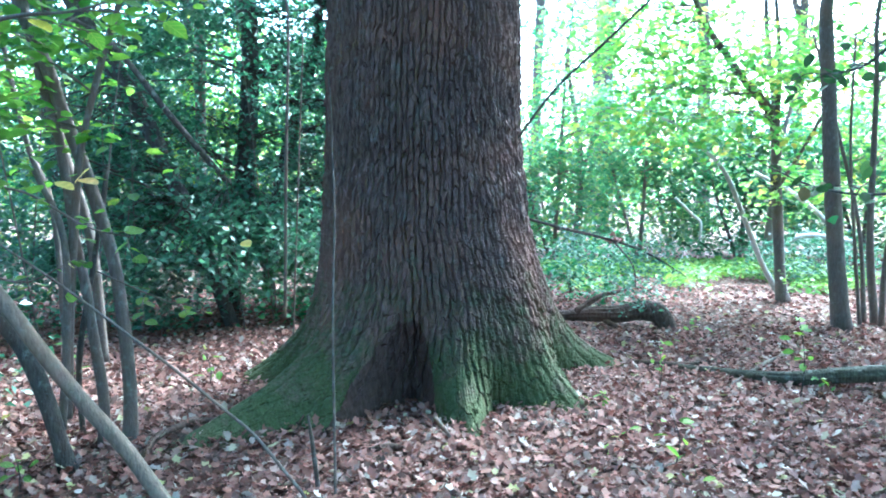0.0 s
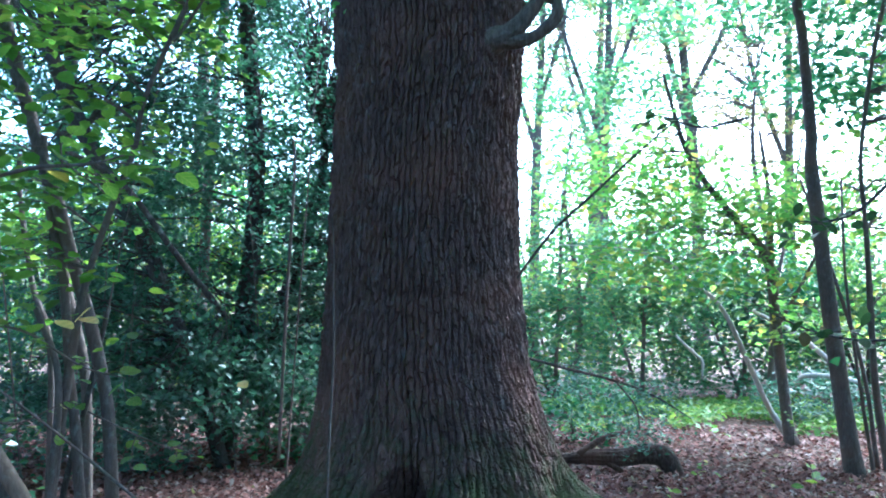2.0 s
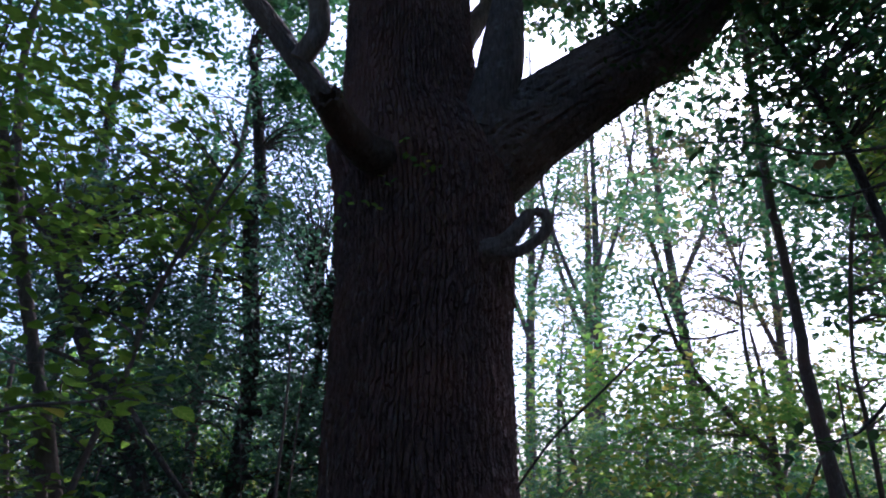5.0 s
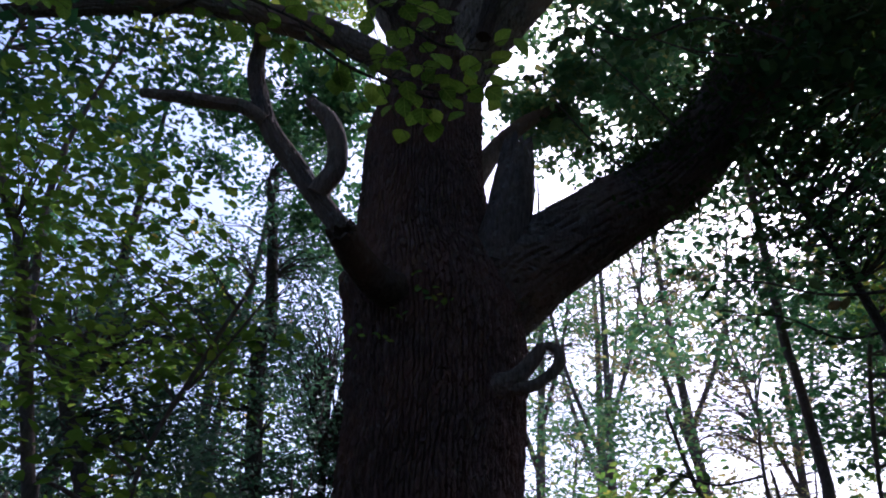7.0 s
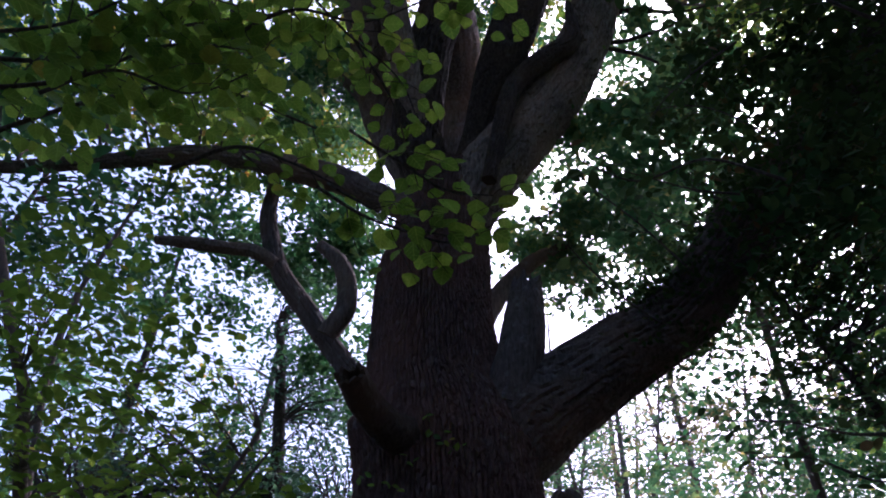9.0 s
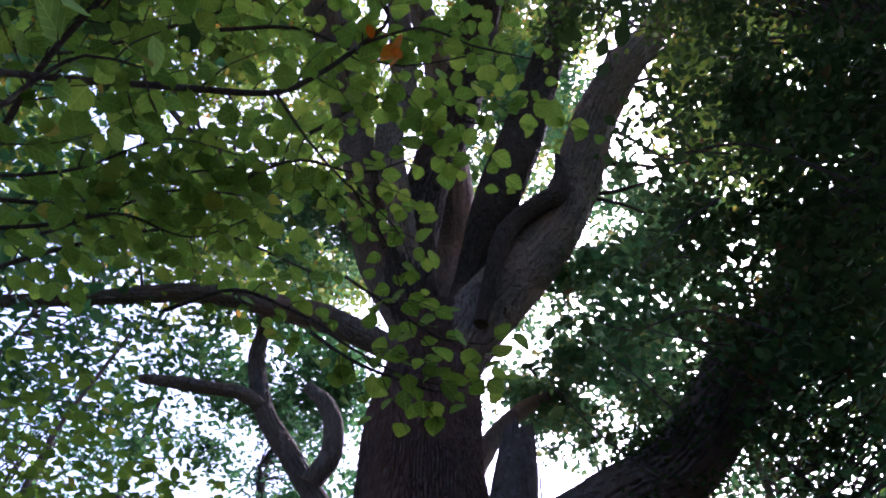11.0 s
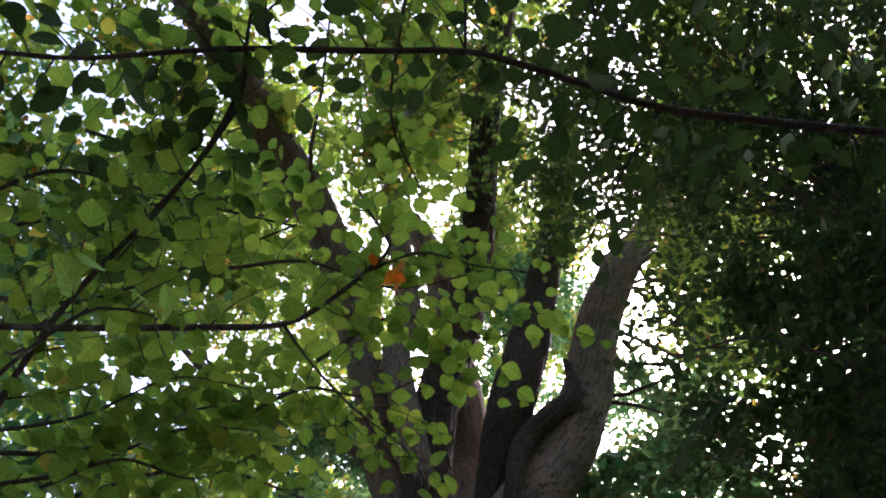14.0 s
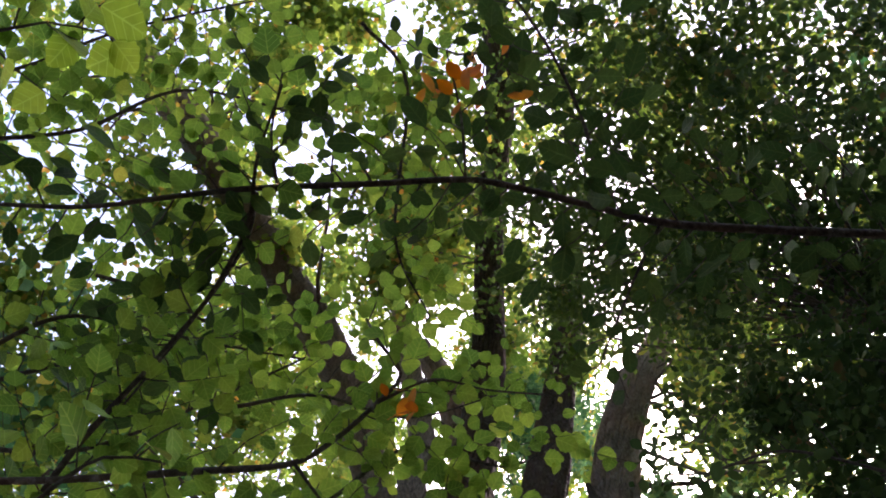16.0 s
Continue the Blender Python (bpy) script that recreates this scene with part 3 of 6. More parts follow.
# crown stems: light and shade between them are set by bark colour
A_STEM = [(-0.28, 5.5, 7.1, 0.24), (-0.5, 5.45, 7.908, 0.3), (-0.48, 5.118, 8.75, 0.29), (-0.29, 4.762, 9.6, 0.27), (0.046, 4.252, 10.5, 0.286), (0.303, 3.575, 11.4, 0.2417), (0.574, 1.875, 12.3, 0.2029), (1.002, -0.192, 13, 0.2137), (1.021, -1.472, 13.4, 0.1816), (0.945, -2.791, 13.8, 0.1399)]
limb("limb", A_STEM, SHADED_BARK, oak, "dark stem of the crown, coloured as shaded", seed=32, **THICK)
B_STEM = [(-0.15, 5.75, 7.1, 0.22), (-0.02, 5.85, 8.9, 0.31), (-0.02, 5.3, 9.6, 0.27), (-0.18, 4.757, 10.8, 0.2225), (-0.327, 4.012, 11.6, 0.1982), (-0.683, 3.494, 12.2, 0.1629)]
limb("limb", B_STEM, LIT_BARK, oak, "pale stem of the crown, coloured as lit", seed=33, **MIDDLE)
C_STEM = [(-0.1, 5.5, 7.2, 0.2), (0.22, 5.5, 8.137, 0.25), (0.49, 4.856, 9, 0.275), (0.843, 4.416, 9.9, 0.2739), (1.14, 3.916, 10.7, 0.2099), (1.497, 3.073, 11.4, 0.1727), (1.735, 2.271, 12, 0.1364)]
limb("limb", C_STEM, SHADED_BARK, oak, "dark stem of the crown, coloured as shaded", seed=34, **MIDDLE)
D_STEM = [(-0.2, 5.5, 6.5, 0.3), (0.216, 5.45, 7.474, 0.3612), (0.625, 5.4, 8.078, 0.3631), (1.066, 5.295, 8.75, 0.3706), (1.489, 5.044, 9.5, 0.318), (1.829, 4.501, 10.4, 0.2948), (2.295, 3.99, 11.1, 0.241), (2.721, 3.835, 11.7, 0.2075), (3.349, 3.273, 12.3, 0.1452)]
limb("limb", D_STEM, LIT_BARK, oak, "pale stem of the crown, coloured as lit", seed=35, **THICK)
limb("broken_branch", [(0.261, 5, 7.013, 0.0731), (0.395, 4.95, 7.692, 0.0906), (0.581, 4.9, 8.436, 0.1103), (0.972, 4.85, 8.888, 0.1283), (1.282, 4.8, 9.165, 0.1105), (1.303, 4.75, 9.916, 0.0295)], SHADED_BARK, oak, "dead snapped branch", seed=36, **MIDDLE)
E_LIMB = [(-0.35, 5.4, 6.85, 0.13), (-1.141, 5.3, 7.237, 0.1419), (-1.577, 5.25, 7.384, 0.1497), (-2.204, 5.2, 7.521, 0.1151), (-2.906, 5.2, 7.626, 0.1104), (-3.837, 5.1, 7.413, 0.0834), (-4.663, 5, 7.225, 0.0696), (-5.447, 4.9, 7.141, 0.0628)]
limb("limb", E_LIMB, DEAD_WOOD, oak, "bare horizontal limb", seed=37, **MIDDLE)
G_LIMB = [(-0.3, 5.5, 7.6, 0.12), (-1.205, 5.6, 9.248, 0.1687), (-1.698, 5.6, 9.845, 0.1313), (-2.344, 5.6, 10.184, 0.0953), (-3.017, 5.5, 10.067, 0.0627)]
limb("limb", G_LIMB, LIMB_BARK, oak, seed=38, **MIDDLE)
F_STEM = [(-0.3, 5.5, 7.1, 0.22), (-0.951, 5.5, 8.557, 0.237), (-1.121, 4.779, 9.2, 0.228), (-1.348, 4.271, 10, 0.237), (-1.551, 3.525, 10.6, 0.257), (-1.923, 2.844, 11.2, 0.295), (-2.319, 2.185, 11.6, 0.277), (-3.058, 0.676, 12, 0.272), (-3.734, -0.459, 12.5, 0.274), (-4.195, -1.205, 12.8, 0.245), (-4.943, -2.457, 13.2, 0.182)]
limb("limb", F_STEM, DEAD_WOOD, oak, "furrowed grey-brown stem of the crown", seed=39, **MIDDLE)
M_STEM = [(-0.25, 5.75, 7.4, 0.16), (-0.817, 4.434, 9.4, 0.173), (-0.693, 4.107, 10.3, 0.1704), (-0.783, 3.591, 11.2, 0.1566), (-0.877, 2.808, 12, 0.1314)]
limb("limb", M_STEM, LIT_BARK, oak, "pale stem of the crown, coloured as lit", seed=40, **MIDDLE)
for k, line in enumerate(([(1.6, 5.05, 9.75, 0.05), (1.78, 5.0, 9.98, 0.042), (2.142, 4.9, 9.976, 0.035), (2.639, 4.8, 9.753, 0.02), (3.1, 4.7, 9.8, 0.008)], [(1.4, 5.1, 9.4, 0.04), (1.66, 5.08, 9.52, 0.034), (2.011, 5.0, 9.458, 0.026), (2.516, 4.8, 9.469, 0.014), (2.8, 4.75, 9.6, 0.006)], [(1.3, 5.15, 9.3, 0.04), (1.6, 5.1, 9.45, 0.032), (2.037, 5.0, 9.186, 0.022), (2.338, 4.9, 8.758, 0.012), (2.45, 4.9, 8.5, 0.006)])):
    limb("side_branch", line, SHADED_BARK, oak, seed=400 + k, step=0.05, sides=8, wobble=0.12)
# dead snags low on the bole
limb("broken_branch", [(-0.272, 5.2, 4.265, 0.2056), (-0.532, 4.8, 4.179, 0.1408), (-0.693, 4.55, 4.251, 0.1196), (-0.797, 4.3, 4.357, 0.1079)], SHADED_BARK, oak, "hollow snapped stub", seed=41, hollow=True, step=0.03, sides=28, bark=0.012, plate=0.04, jag=0.25)
H_LIMB = [(-0.595, 5.5, 4.733, 0.1165), (-0.901, 5.6, 5.013, 0.1078), (-1.225, 5.65, 5.436, 0.104), (-1.564, 5.65, 5.922, 0.0967), (-1.88, 5.65, 6.394, 0.0914), (-2.111, 5.65, 7.092, 0.0897), (-2.125, 5.6, 7.621, 0.0677), (-2.357, 5.6, 8.237, 0.0416)]
limb("broken_branch", H_LIMB, LIMB_BARK, oak, "bare crooked dead branch", seed=42, **MIDDLE)
limb("broken_branch", [(-1.899, 5.6, 6.403, 0.0738), (-2.137, 5.55, 6.538, 0.0798), (-2.41, 5.5, 6.546, 0.0737), (-2.716, 5.4, 6.523, 0.0671), (-3.12, 5.4, 6.571, 0.0449)], DEAD_WOOD, oak, seed=43, **THIN)
limb("broken_branch", [(-1.292, 5.6, 5.529, 0.0907), (-1.125, 5.55, 5.859, 0.0896), (-1.206, 5.5, 6.302, 0.0835), (-1.461, 5.5, 6.587, 0.0568)], DEAD_WOOD, oak, seed=44, **THIN)
limb("broken_branch", [(0.162, 6, 5.942, 0.1325), (0.474, 6.2, 6.597, 0.1107), (0.84, 6.3, 7.062, 0.0896), (1.292, 6.4, 7.411, 0.0528)], DEAD_WOOD, oak, seed=45, **THIN)
limb("broken_branch", [(0.381, 5.3, 4.649, 0.2631), (0.461, 5.2, 4.982, 0.2035), (0.525, 5.2, 5.396, 0.1802), (0.578, 5.2, 5.824, 0.1345)], LIMB_BARK, oak, "upright broken stump of a limb", seed=46, step=0.03, sides=40, bark=0.022, plate=0.05, wobble=0.14, jag=0.4)
limb("broken_branch", [(0.25, 5.1, 3.47, 0.13), (0.36, 5.02, 3.49, 0.095), (0.444, 4.98, 3.51, 0.08), (0.535, 4.95, 3.58, 0.066), (0.622, 4.92, 3.69, 0.058), (0.672, 4.9, 3.76, 0.048)], DEAD_WOOD, oak, "short crooked dead spur", seed=47, jag=0.5, **THIN)
limb("broken_branch", [(0.44, 4.98, 3.46, 0.055), (0.581, 4.92, 3.455, 0.042), (0.7, 4.9, 3.525, 0.04), (0.785, 4.88, 3.619, 0.04), (0.778, 4.88, 3.72, 0.038), (0.7, 4.88, 3.755, 0.03)], DEAD_WOOD, oak, seed=48, **THIN)

# shoots of leaves on the bole below the fork
shoot_at = np.array([(-0.231, 4.7, 4.141), (-0.041, 4.7, 4.015), (-0.677, 4.75, 3.837), (-0.36, 4.75, 3.916), (-0.499, 4.75, 3.759), (-0.724, 4.8, 3.647), (-0.136, 4.7, 4.074), (-0.264, 4.75, 4.26)])
shoot_leaf = leaf_mesh("leaf", np.zeros((1, 3)), 0.09, BRIGHT, LEAF_BEECH, 0.0, 3, True, np.zeros(1))
for p in np.repeat(shoot_at, 4, axis=0) + rng.normal(size=(32, 3)) * 0.035:
    o = adopt(new("leaf", shoot_leaf), oak)
    o.matrix_basis = Matrix.LocRotScale(Vector(p), Euler(tuple(rng.normal(size=3) * (0.7, 0.7, 2.0))), None)

# crown of the oak, high above
OAK_TOP = [(-4.5, 5.0, 11.5, 3.2, 3.0, 1.6), (-1.5, 4.0, 14.0, 3.5, 3.0, 2.2), (1.2, 6.5, 14.5, 2.2, 2.5, 2.0), (-6.5, 2.5, 10.0, 2.6, 2.6, 1.4), (-2.5, 8.0, 13.0, 3.0, 2.2, 2.0), (2.2, 1.5, 12.8, 3.0, 2.6, 1.5), (-2.2, 0.5, 12.2, 3.5, 2.5, 1.5), (4.4, 4.0, 11.5, 1.8, 2.5, 1.6), (-5.5, -1.0, 11.5, 3.4, 2.6, 1.5), (0.0, -3.0, 12.5, 4.5, 3.0, 1.5), (-3.6, 5.0, 8.4, 1.6, 1.2, 0.6), (-6.4, 6.5, 10.6, 1.8, 1.4, 1.2)]
ends = crown("crown", OAK_TOP, 98000, 0.12, OAK_LEAF, oak, spread=0.3, seed=51, per=150, tilt=0.5)
OAK_SIDE = [(1.01, 6.40, 8.77, 0.42, 0.4, 0.42), (0.55, 6.60, 7.86, 0.42, 0.4, 0.42), (1.19, 6.80, 7.22, 0.42, 0.4, 0.42), (0.76, 6.60, 7.23, 0.42, 0.4, 0.42), (1.0, 6.2, 7.5, 0.55, 0.5, 0.6), (1.25, 5.95, 6.9, 0.5, 0.5, 0.5), (*(2.096, 5.707, 8.318), 1.2, 0.8, 1.0), (*(2.14, 6.003, 8.738), 1.0, 0.8, 1.0), (*(-1.569, 5.68, 9.165), 0.8, 0.8, 0.7), (*(1.794, 6.568, 7.552), 1.0, 0.8, 0.7), (*(1.791, 5.445, 9.909), 0.8, 0.8, 0.8), (*(1.353, 6.999, 7.108), 0.6, 0.5, 0.6), (*(3.06, 6.115, 10.319), 1.2, 0.8, 1.0), (*(2.357, 7.662, 9.21), 1.2, 0.8, 1.0), (*(3.12, 5.249, 9.624), 0.6, 0.6, 0.6)]
crown("side_foliage", OAK_SIDE, 17500, 0.09, FAR, oak, spread=0.14, seed=56, per=75, tilt=0.6, shape=LEAF_OVAL)
OAK_LOW = [(*(-2.182, 6.336, 7.711), 1.3, 0.8, 0.6), (*(-4.058, 5.834, 7.244), 1.6, 0.9, 0.7), (*(-3.411, 6.852, 7.333), 1.6, 0.9, 0.7), (*(-1.923, 5.396, 9.319), 0.8, 0.8, 0.6), (*(-1.21, 7.052, 7.095), 0.5, 0.5, 0.9), (*(-1.47, 7.566, 6.261), 0.6, 0.5, 0.7), (*(-1.67, 7.127, 7.747), 0.5, 0.5, 0.9), (*(-1.51, 8.344, 6.967), 0.5, 0.5, 0.7), (*(0.433, 5.71, 12.283), 0.9, 0.8, 1.0), (*(1.449, 5.175, 12.466), 0.9, 0.8, 0.9), (*(1.459, 5.331, 12.94), 0.8, 0.8, 0.8)]
crown("low_foliage", OAK_LOW, 13000, 0.09, MID, oak, gaps=0.7, spread=0.15, seed=57, per=50, tilt=0.6, shape=LEAF_OVAL)
OAK_OUTER = [(4.8, 4.6, 9.2, 1.6, 1.5, 1.4), (5.2, 2.6, 9.6, 1.8, 1.6, 1.3), (4.9, 0.2, 10.2, 1.8, 1.8, 1.1), (4.4, 5.8, 7.6, 1.2, 1.2, 1.2), (5.0, 6.4, 5.6, 1.2, 1.2, 1.1), (3.4, 2.6, 9.8, 1.2, 1.2, 0.9), (3.2, 0.2, 10.6, 1.4, 1.4, 0.8)]
crown("outer_foliage", OAK_OUTER, 26000, 0.08, OAK_LEAF, oak, gaps=0.45, spread=0.2, seed=58, per=70, tilt=0.6, shape=LEAF_OVAL)
roots = np.vstack([inside(q, 0.4, 0.35) for q in (A_STEM, B_STEM, C_STEM, D_STEM, F_STEM, E_LIMB, G_LIMB)])
twigs("branchwork", roots, ends[::2], LIMB_BARK, oak, r0=0.03, seed=52, reach=3.2)

# ivy and holly leaves that clothe the right limb
IVY = thing("ivy", tuple(float(q) for q in curve(R_LIMB, 0.3)[12][:3]), "dark glossy ivy clothing the rising oak limb", "ivy")
rc = curve(R_LIMB, 0.25)[8:]
crown("foliage", [(*q[:3], 0.36, 0.36, 0.36) for q in rc], 17000, 0.06, EVERGREEN, IVY, shape=LEAF_OVAL, gaps=0.0, spread=0.16, seed=53, tilt=1.2, shell=0.9)
rt = curve(R_LIMB, 0.25)[14:]
crown("hanging_foliage", [(q[0] + 0.45, q[1] + 0.2, q[2] - 0.1, 0.75, 0.7, 0.9) for q in rt], 11500, 0.07, CANOPY, IVY, shape=LEAF_OVAL, gaps=0.3, spread=0.14, seed=54, tilt=1.0, per=45)
IVY_HIGH = [(*(1.687, 4.921, 6.9), 0.55, 0.5, 0.5), (*(2.12, 4.293, 6.745), 0.55, 0.5, 0.4), (*(2.546, 4.171, 5.423), 0.45, 0.5, 0.4), (*(2.644, 3.452, 5.459), 0.5, 0.5, 0.5)]
high = crown("trailing_foliage", IVY_HIGH, 900, 0.12, MID, IVY, shape=LEAF_OVAL, gaps=0.2, spread=0.2, seed=58, tilt=0.7, per=12)
twigs("trailing_stemwork", rc[:, :3], high[::2], DARK_BARK, IVY, r0=0.012, seed=59)
twigs("stemwork", rc[:, :3], clumps([(q[0] + 0.45, q[1] + 0.2, q[2] - 0.1, 0.75, 0.7, 0.9) for q in rt], 600, seed=54, per=10)[1], DARK_BARK, IVY, r0=0.008, seed=55)


# ---------------------------------------------------------------- trees round the oak
def tree(name, label, lines, blobs, n, size, leaf_mat, bark, group="", seed=1, leaf=LEAF_SMALL, spread=0.22, tilt=0.6, per=40, r0=0.02, every=2, sides=12, shell=0.35, flat=0.6, category="tree"):
    """A tree: its stems along lines, a crown in bunches, and twigs that carry them."""
    t = thing(name, tuple(lines[0][0][:3]), label, category, group)
    for k, line in enumerate(lines):
        limb("trunk" if k == 0 else "stem", line, bark, t, step=0.1, sides=sides, wobble=0.07, seed=seed + k)
    if n:
        cen = crown("crown", blobs, n, size, leaf_mat, t, shape=leaf, spread=spread, seed=seed, tilt=tilt, per=per, shell=shell, flat=flat)
        twigs("branchwork", np.vstack([inside(q, 0.3, 0.15) for q in lines]), cen[::every], bark, t, r0=r0, seed=seed)
    return t


# slim trees on the open side
tree("slim_tree", "slim straight grey-brown young tree standing in leaf litter", [[(3.918, 6.97, -0.011, 0.1023), (3.869, 6.97, 0.281, 0.0857), (3.807, 7, 0.942, 0.0771), (3.716, 7, 1.865, 0.0722), (3.611, 7, 3.079, 0.0591), (3.63, 7, 3.253, 0.0566), (3.565, 7, 4.515, 0.0478), (3.532, 7, 4.706, 0.0484), (3.543, 7, 6.564, 0.0444), (3.531, 7, 6.886, 0.0349), (3.516, 6.9, 8.461, 0.0247)]],
     [(3.6, 7.3, 8.2, 1.5, 1.3, 1.6), (4.6, 6.6, 7.0, 1.3, 1.2, 1.2)], 4500, 0.1, MID, STEM_BARK, seed=61, per=22, sides=16)
tree("slim_tree", "forked young tree with layered yellow-green leaves", [[(4.178, 8.78, 0.006, 0.0974), (4.139, 8.8, 0.311, 0.0649), (4.042, 8.8, 1.417, 0.0615), (3.966, 8.8, 2.215, 0.0583), (3.51, 8.7, 2.734, 0.0469), (3.041, 8.6, 3.312, 0.0383), (2.84, 8.5, 3.686, 0.0314), (2.615, 8.4, 4.403, 0.0156)], [(4.001, 8.8, 2.027, 0.0477), (4.02, 8.8, 2.828, 0.0289), (3.945, 8.8, 3.615, 0.0208), (3.915, 8.8, 3.837, 0.0136)], [(4.069, 8.8, 1.417, 0.024), (4.299, 8.6, 1.949, 0.0207), (4.548, 8.5, 2.526, 0.0127)]],
     [(*(2.678, 8.4, 2.767), 1.1, 0.9, 0.28), (*(3.434, 8.2, 2.675), 1.1, 0.9, 0.22), (*(2.231, 8.6, 2.146), 0.9, 0.9, 0.25), (*(3.183, 8.3, 1.997), 0.9, 0.8, 0.2), (*(4.325, 8.6, 1.418), 0.6, 0.6, 0.25), (*(4.048, 8.6, 3.055), 0.8, 0.8, 0.25), (*(2.423, 8.7, 3.462), 0.9, 0.9, 0.3), (*(4.312, 8.6, 2.653), 0.9, 0.8, 0.35), (*(2.14, 9.2, 3.112), 0.8, 0.8, 0.4)],
     4600, 0.1, BRIGHT, STEM_BARK, seed=62, per=12, tilt=0.55, flat=0.5, leaf=LEAF_OVAL, spread=0.26, r0=0.008, every=2)
tree("leaning_snag", "pale dead stem bending over into bare twigs", [[(4.273, 9, -0.02, 0.0372), (4.009, 9, 0.427, 0.0341), (3.853, 9, 0.783, 0.0322), (3.643, 9, 1.276, 0.031), (3.528, 9, 1.52, 0.0279), (3.381, 9, 1.729, 0.0236), (3.108, 8.95, 1.936, 0.0186), (2.858, 8.9, 2.143, 0.0161), (2.647, 8.9, 2.246, 0.0149), (2.193, 8.8, 2.342, 0.0112), (1.776, 8.8, 2.369, 0.0087), (1.394, 8.8, 2.383, 0.0062)]], [], 0, 0.1, BRIGHT, PALE_WOOD, seed=63)
tree("coppice_tree", "cluster of slim dark stems with sparse green leaves", [[(4.477, 7.39, 0, 0.0451), (4.391, 7.4, 0.793, 0.0346), (4.374, 7.4, 1.602, 0.0302), (4.365, 7.4, 2.449, 0.0258), (4.351, 7.4, 3.278, 0.0216), (4.641, 7.4, 4.771, 0.0262), (4.836, 7.3, 5.201, 0.0222)], [(4.273, 7.3, -0.012, 0.0203), (4.165, 7.3, 0.918, 0.016), (4.078, 7.3, 1.881, 0.0139), (4.072, 7.3, 2.929, 0.0117)], [(4.436, 7.5, -0.023, 0.025), (4.377, 7.6, 1.013, 0.0208), (4.049, 7.6, 2.187, 0.0164), (3.804, 7.6, 2.988, 0.0122)], [(4.431, 7.2, 0.021, 0.032), (4.432, 7.2, 0.585, 0.0278), (4.445, 7.1, 1.597, 0.0193), (4.434, 7.1, 2.678, 0.0152)]],
     [(5.2, 7.6, 3.6, 0.9, 0.9, 1.4), (5.6, 7.2, 5.6, 1.2, 1.0, 1.6), (4.6, 7.9, 2.2, 0.6, 0.6, 0.9)], 3600, 0.09, BRIGHT, STEM_BARK, seed=64, per=14, flat=0.5, every=2)

# trees of the dark thicket
tree("holly_tree", "dark evergreen holly with dense glossy leaves", [[(-2.466, 8.2, -0.231, 0.1366), (-2.36, 8.3, 0.642, 0.1239), (-2.228, 8.4, 2.259, 0.1133), (-2.2, 8.4, 3.332, 0.1023), (-2.298, 8.4, 4.268, 0.1026), (-2.38, 8.4, 5.366, 0.0947), (-2.251, 8.4, 5.216, 0.0854), (-2.482, 8.4, 7.066, 0.0705), (-2.622, 8.4, 7.633, 0.0485)]],
     [(-2.4, 7.6, 2.0, 1.1, 0.7, 1.3), (-2.5, 8.2, 4.0, 1.3, 1.0, 1.5), (-2.0, 8.4, 6.2, 0.9, 0.8, 1.2), (-1.4, 8.6, 2.6, 0.9, 0.8, 1.6), (-2.6, 7.9, 0.9, 1.6, 0.7, 0.8), (-2.3, 8.6, 8.0, 0.7, 0.7, 0.8), (-1.3, 8.3, 0.7, 1.2, 0.7, 0.8), (-3.4, 7.6, 0.6, 1.2, 0.6, 0.7), (-1.7, 7.0, 0.9, 0.6, 0.5, 0.55), (-2.7, 6.9, 1.0, 0.7, 0.5, 0.6)], 26500, 0.07, HOLLY, DARK_BARK, seed=71, tilt=0.9, spread=0.16, per=40)
tree("holly_tree", "dark evergreen holly with a leaning grey stem", [[(-2.14, 7.4, -0.152, 0.0705), (-2.383, 7.4, 0.559, 0.0757), (-2.65, 7.4, 1.257, 0.0808), (-2.954, 7.5, 1.892, 0.0871), (-3.141, 7.5, 2.292, 0.0982), (-3.464, 7.5, 2.8, 0.0946), (-3.832, 7.5, 3.468, 0.0853), (-4.131, 7.4, 4.212, 0.0726)], [(-2.15, 7.3, 1.45, 0.03), (-2.4, 7.15, 1.8, 0.03), (-2.65, 7.05, 2.142, 0.03), (-3.091, 7.0, 2.721, 0.028), (-3.485, 6.95, 2.997, 0.024), (-3.909, 6.9, 3.165, 0.018)]],
     [(-3.2, 8.1, 1.6, 1.0, 0.7, 1.0), (-3.8, 8.2, 3.4, 1.3, 0.8, 1.4), (-3.4, 7.8, 5.2, 1.2, 0.8, 1.0), (-4.4, 7.9, 1.2, 1.5, 0.8, 1.1), (-5.0, 8.2, 5.4, 1.2, 0.8, 0.9), (-4.2, 8.0, 4.4, 1.2, 0.8, 0.9), (-2.5, 8.2, 4.9, 0.9, 0.7, 0.8)], 21500, 0.07, HOLLY, DARK_BARK, seed=72, tilt=0.9, spread=0.16, per=40)
tree("holly_tree", "tall dark holly rising behind the others", [[(-5.0, 9.6, 0, 0.12), (-5.1, 9.5, 3.0, 0.1), (-4.9, 9.4, 6.5, 0.07), (-4.8, 9.3, 10.0, 0.03)]],
     [(-5.2, 9.4, 2.6, 1.5, 1.1, 2.0), (-5.0, 9.4, 5.6, 1.6, 1.2, 1.8), (-4.6, 9.4, 8.6, 1.6, 1.2, 1.8)], 4600, 0.1, MID, DARK_BARK, seed=73, tilt=0.9, per=30)
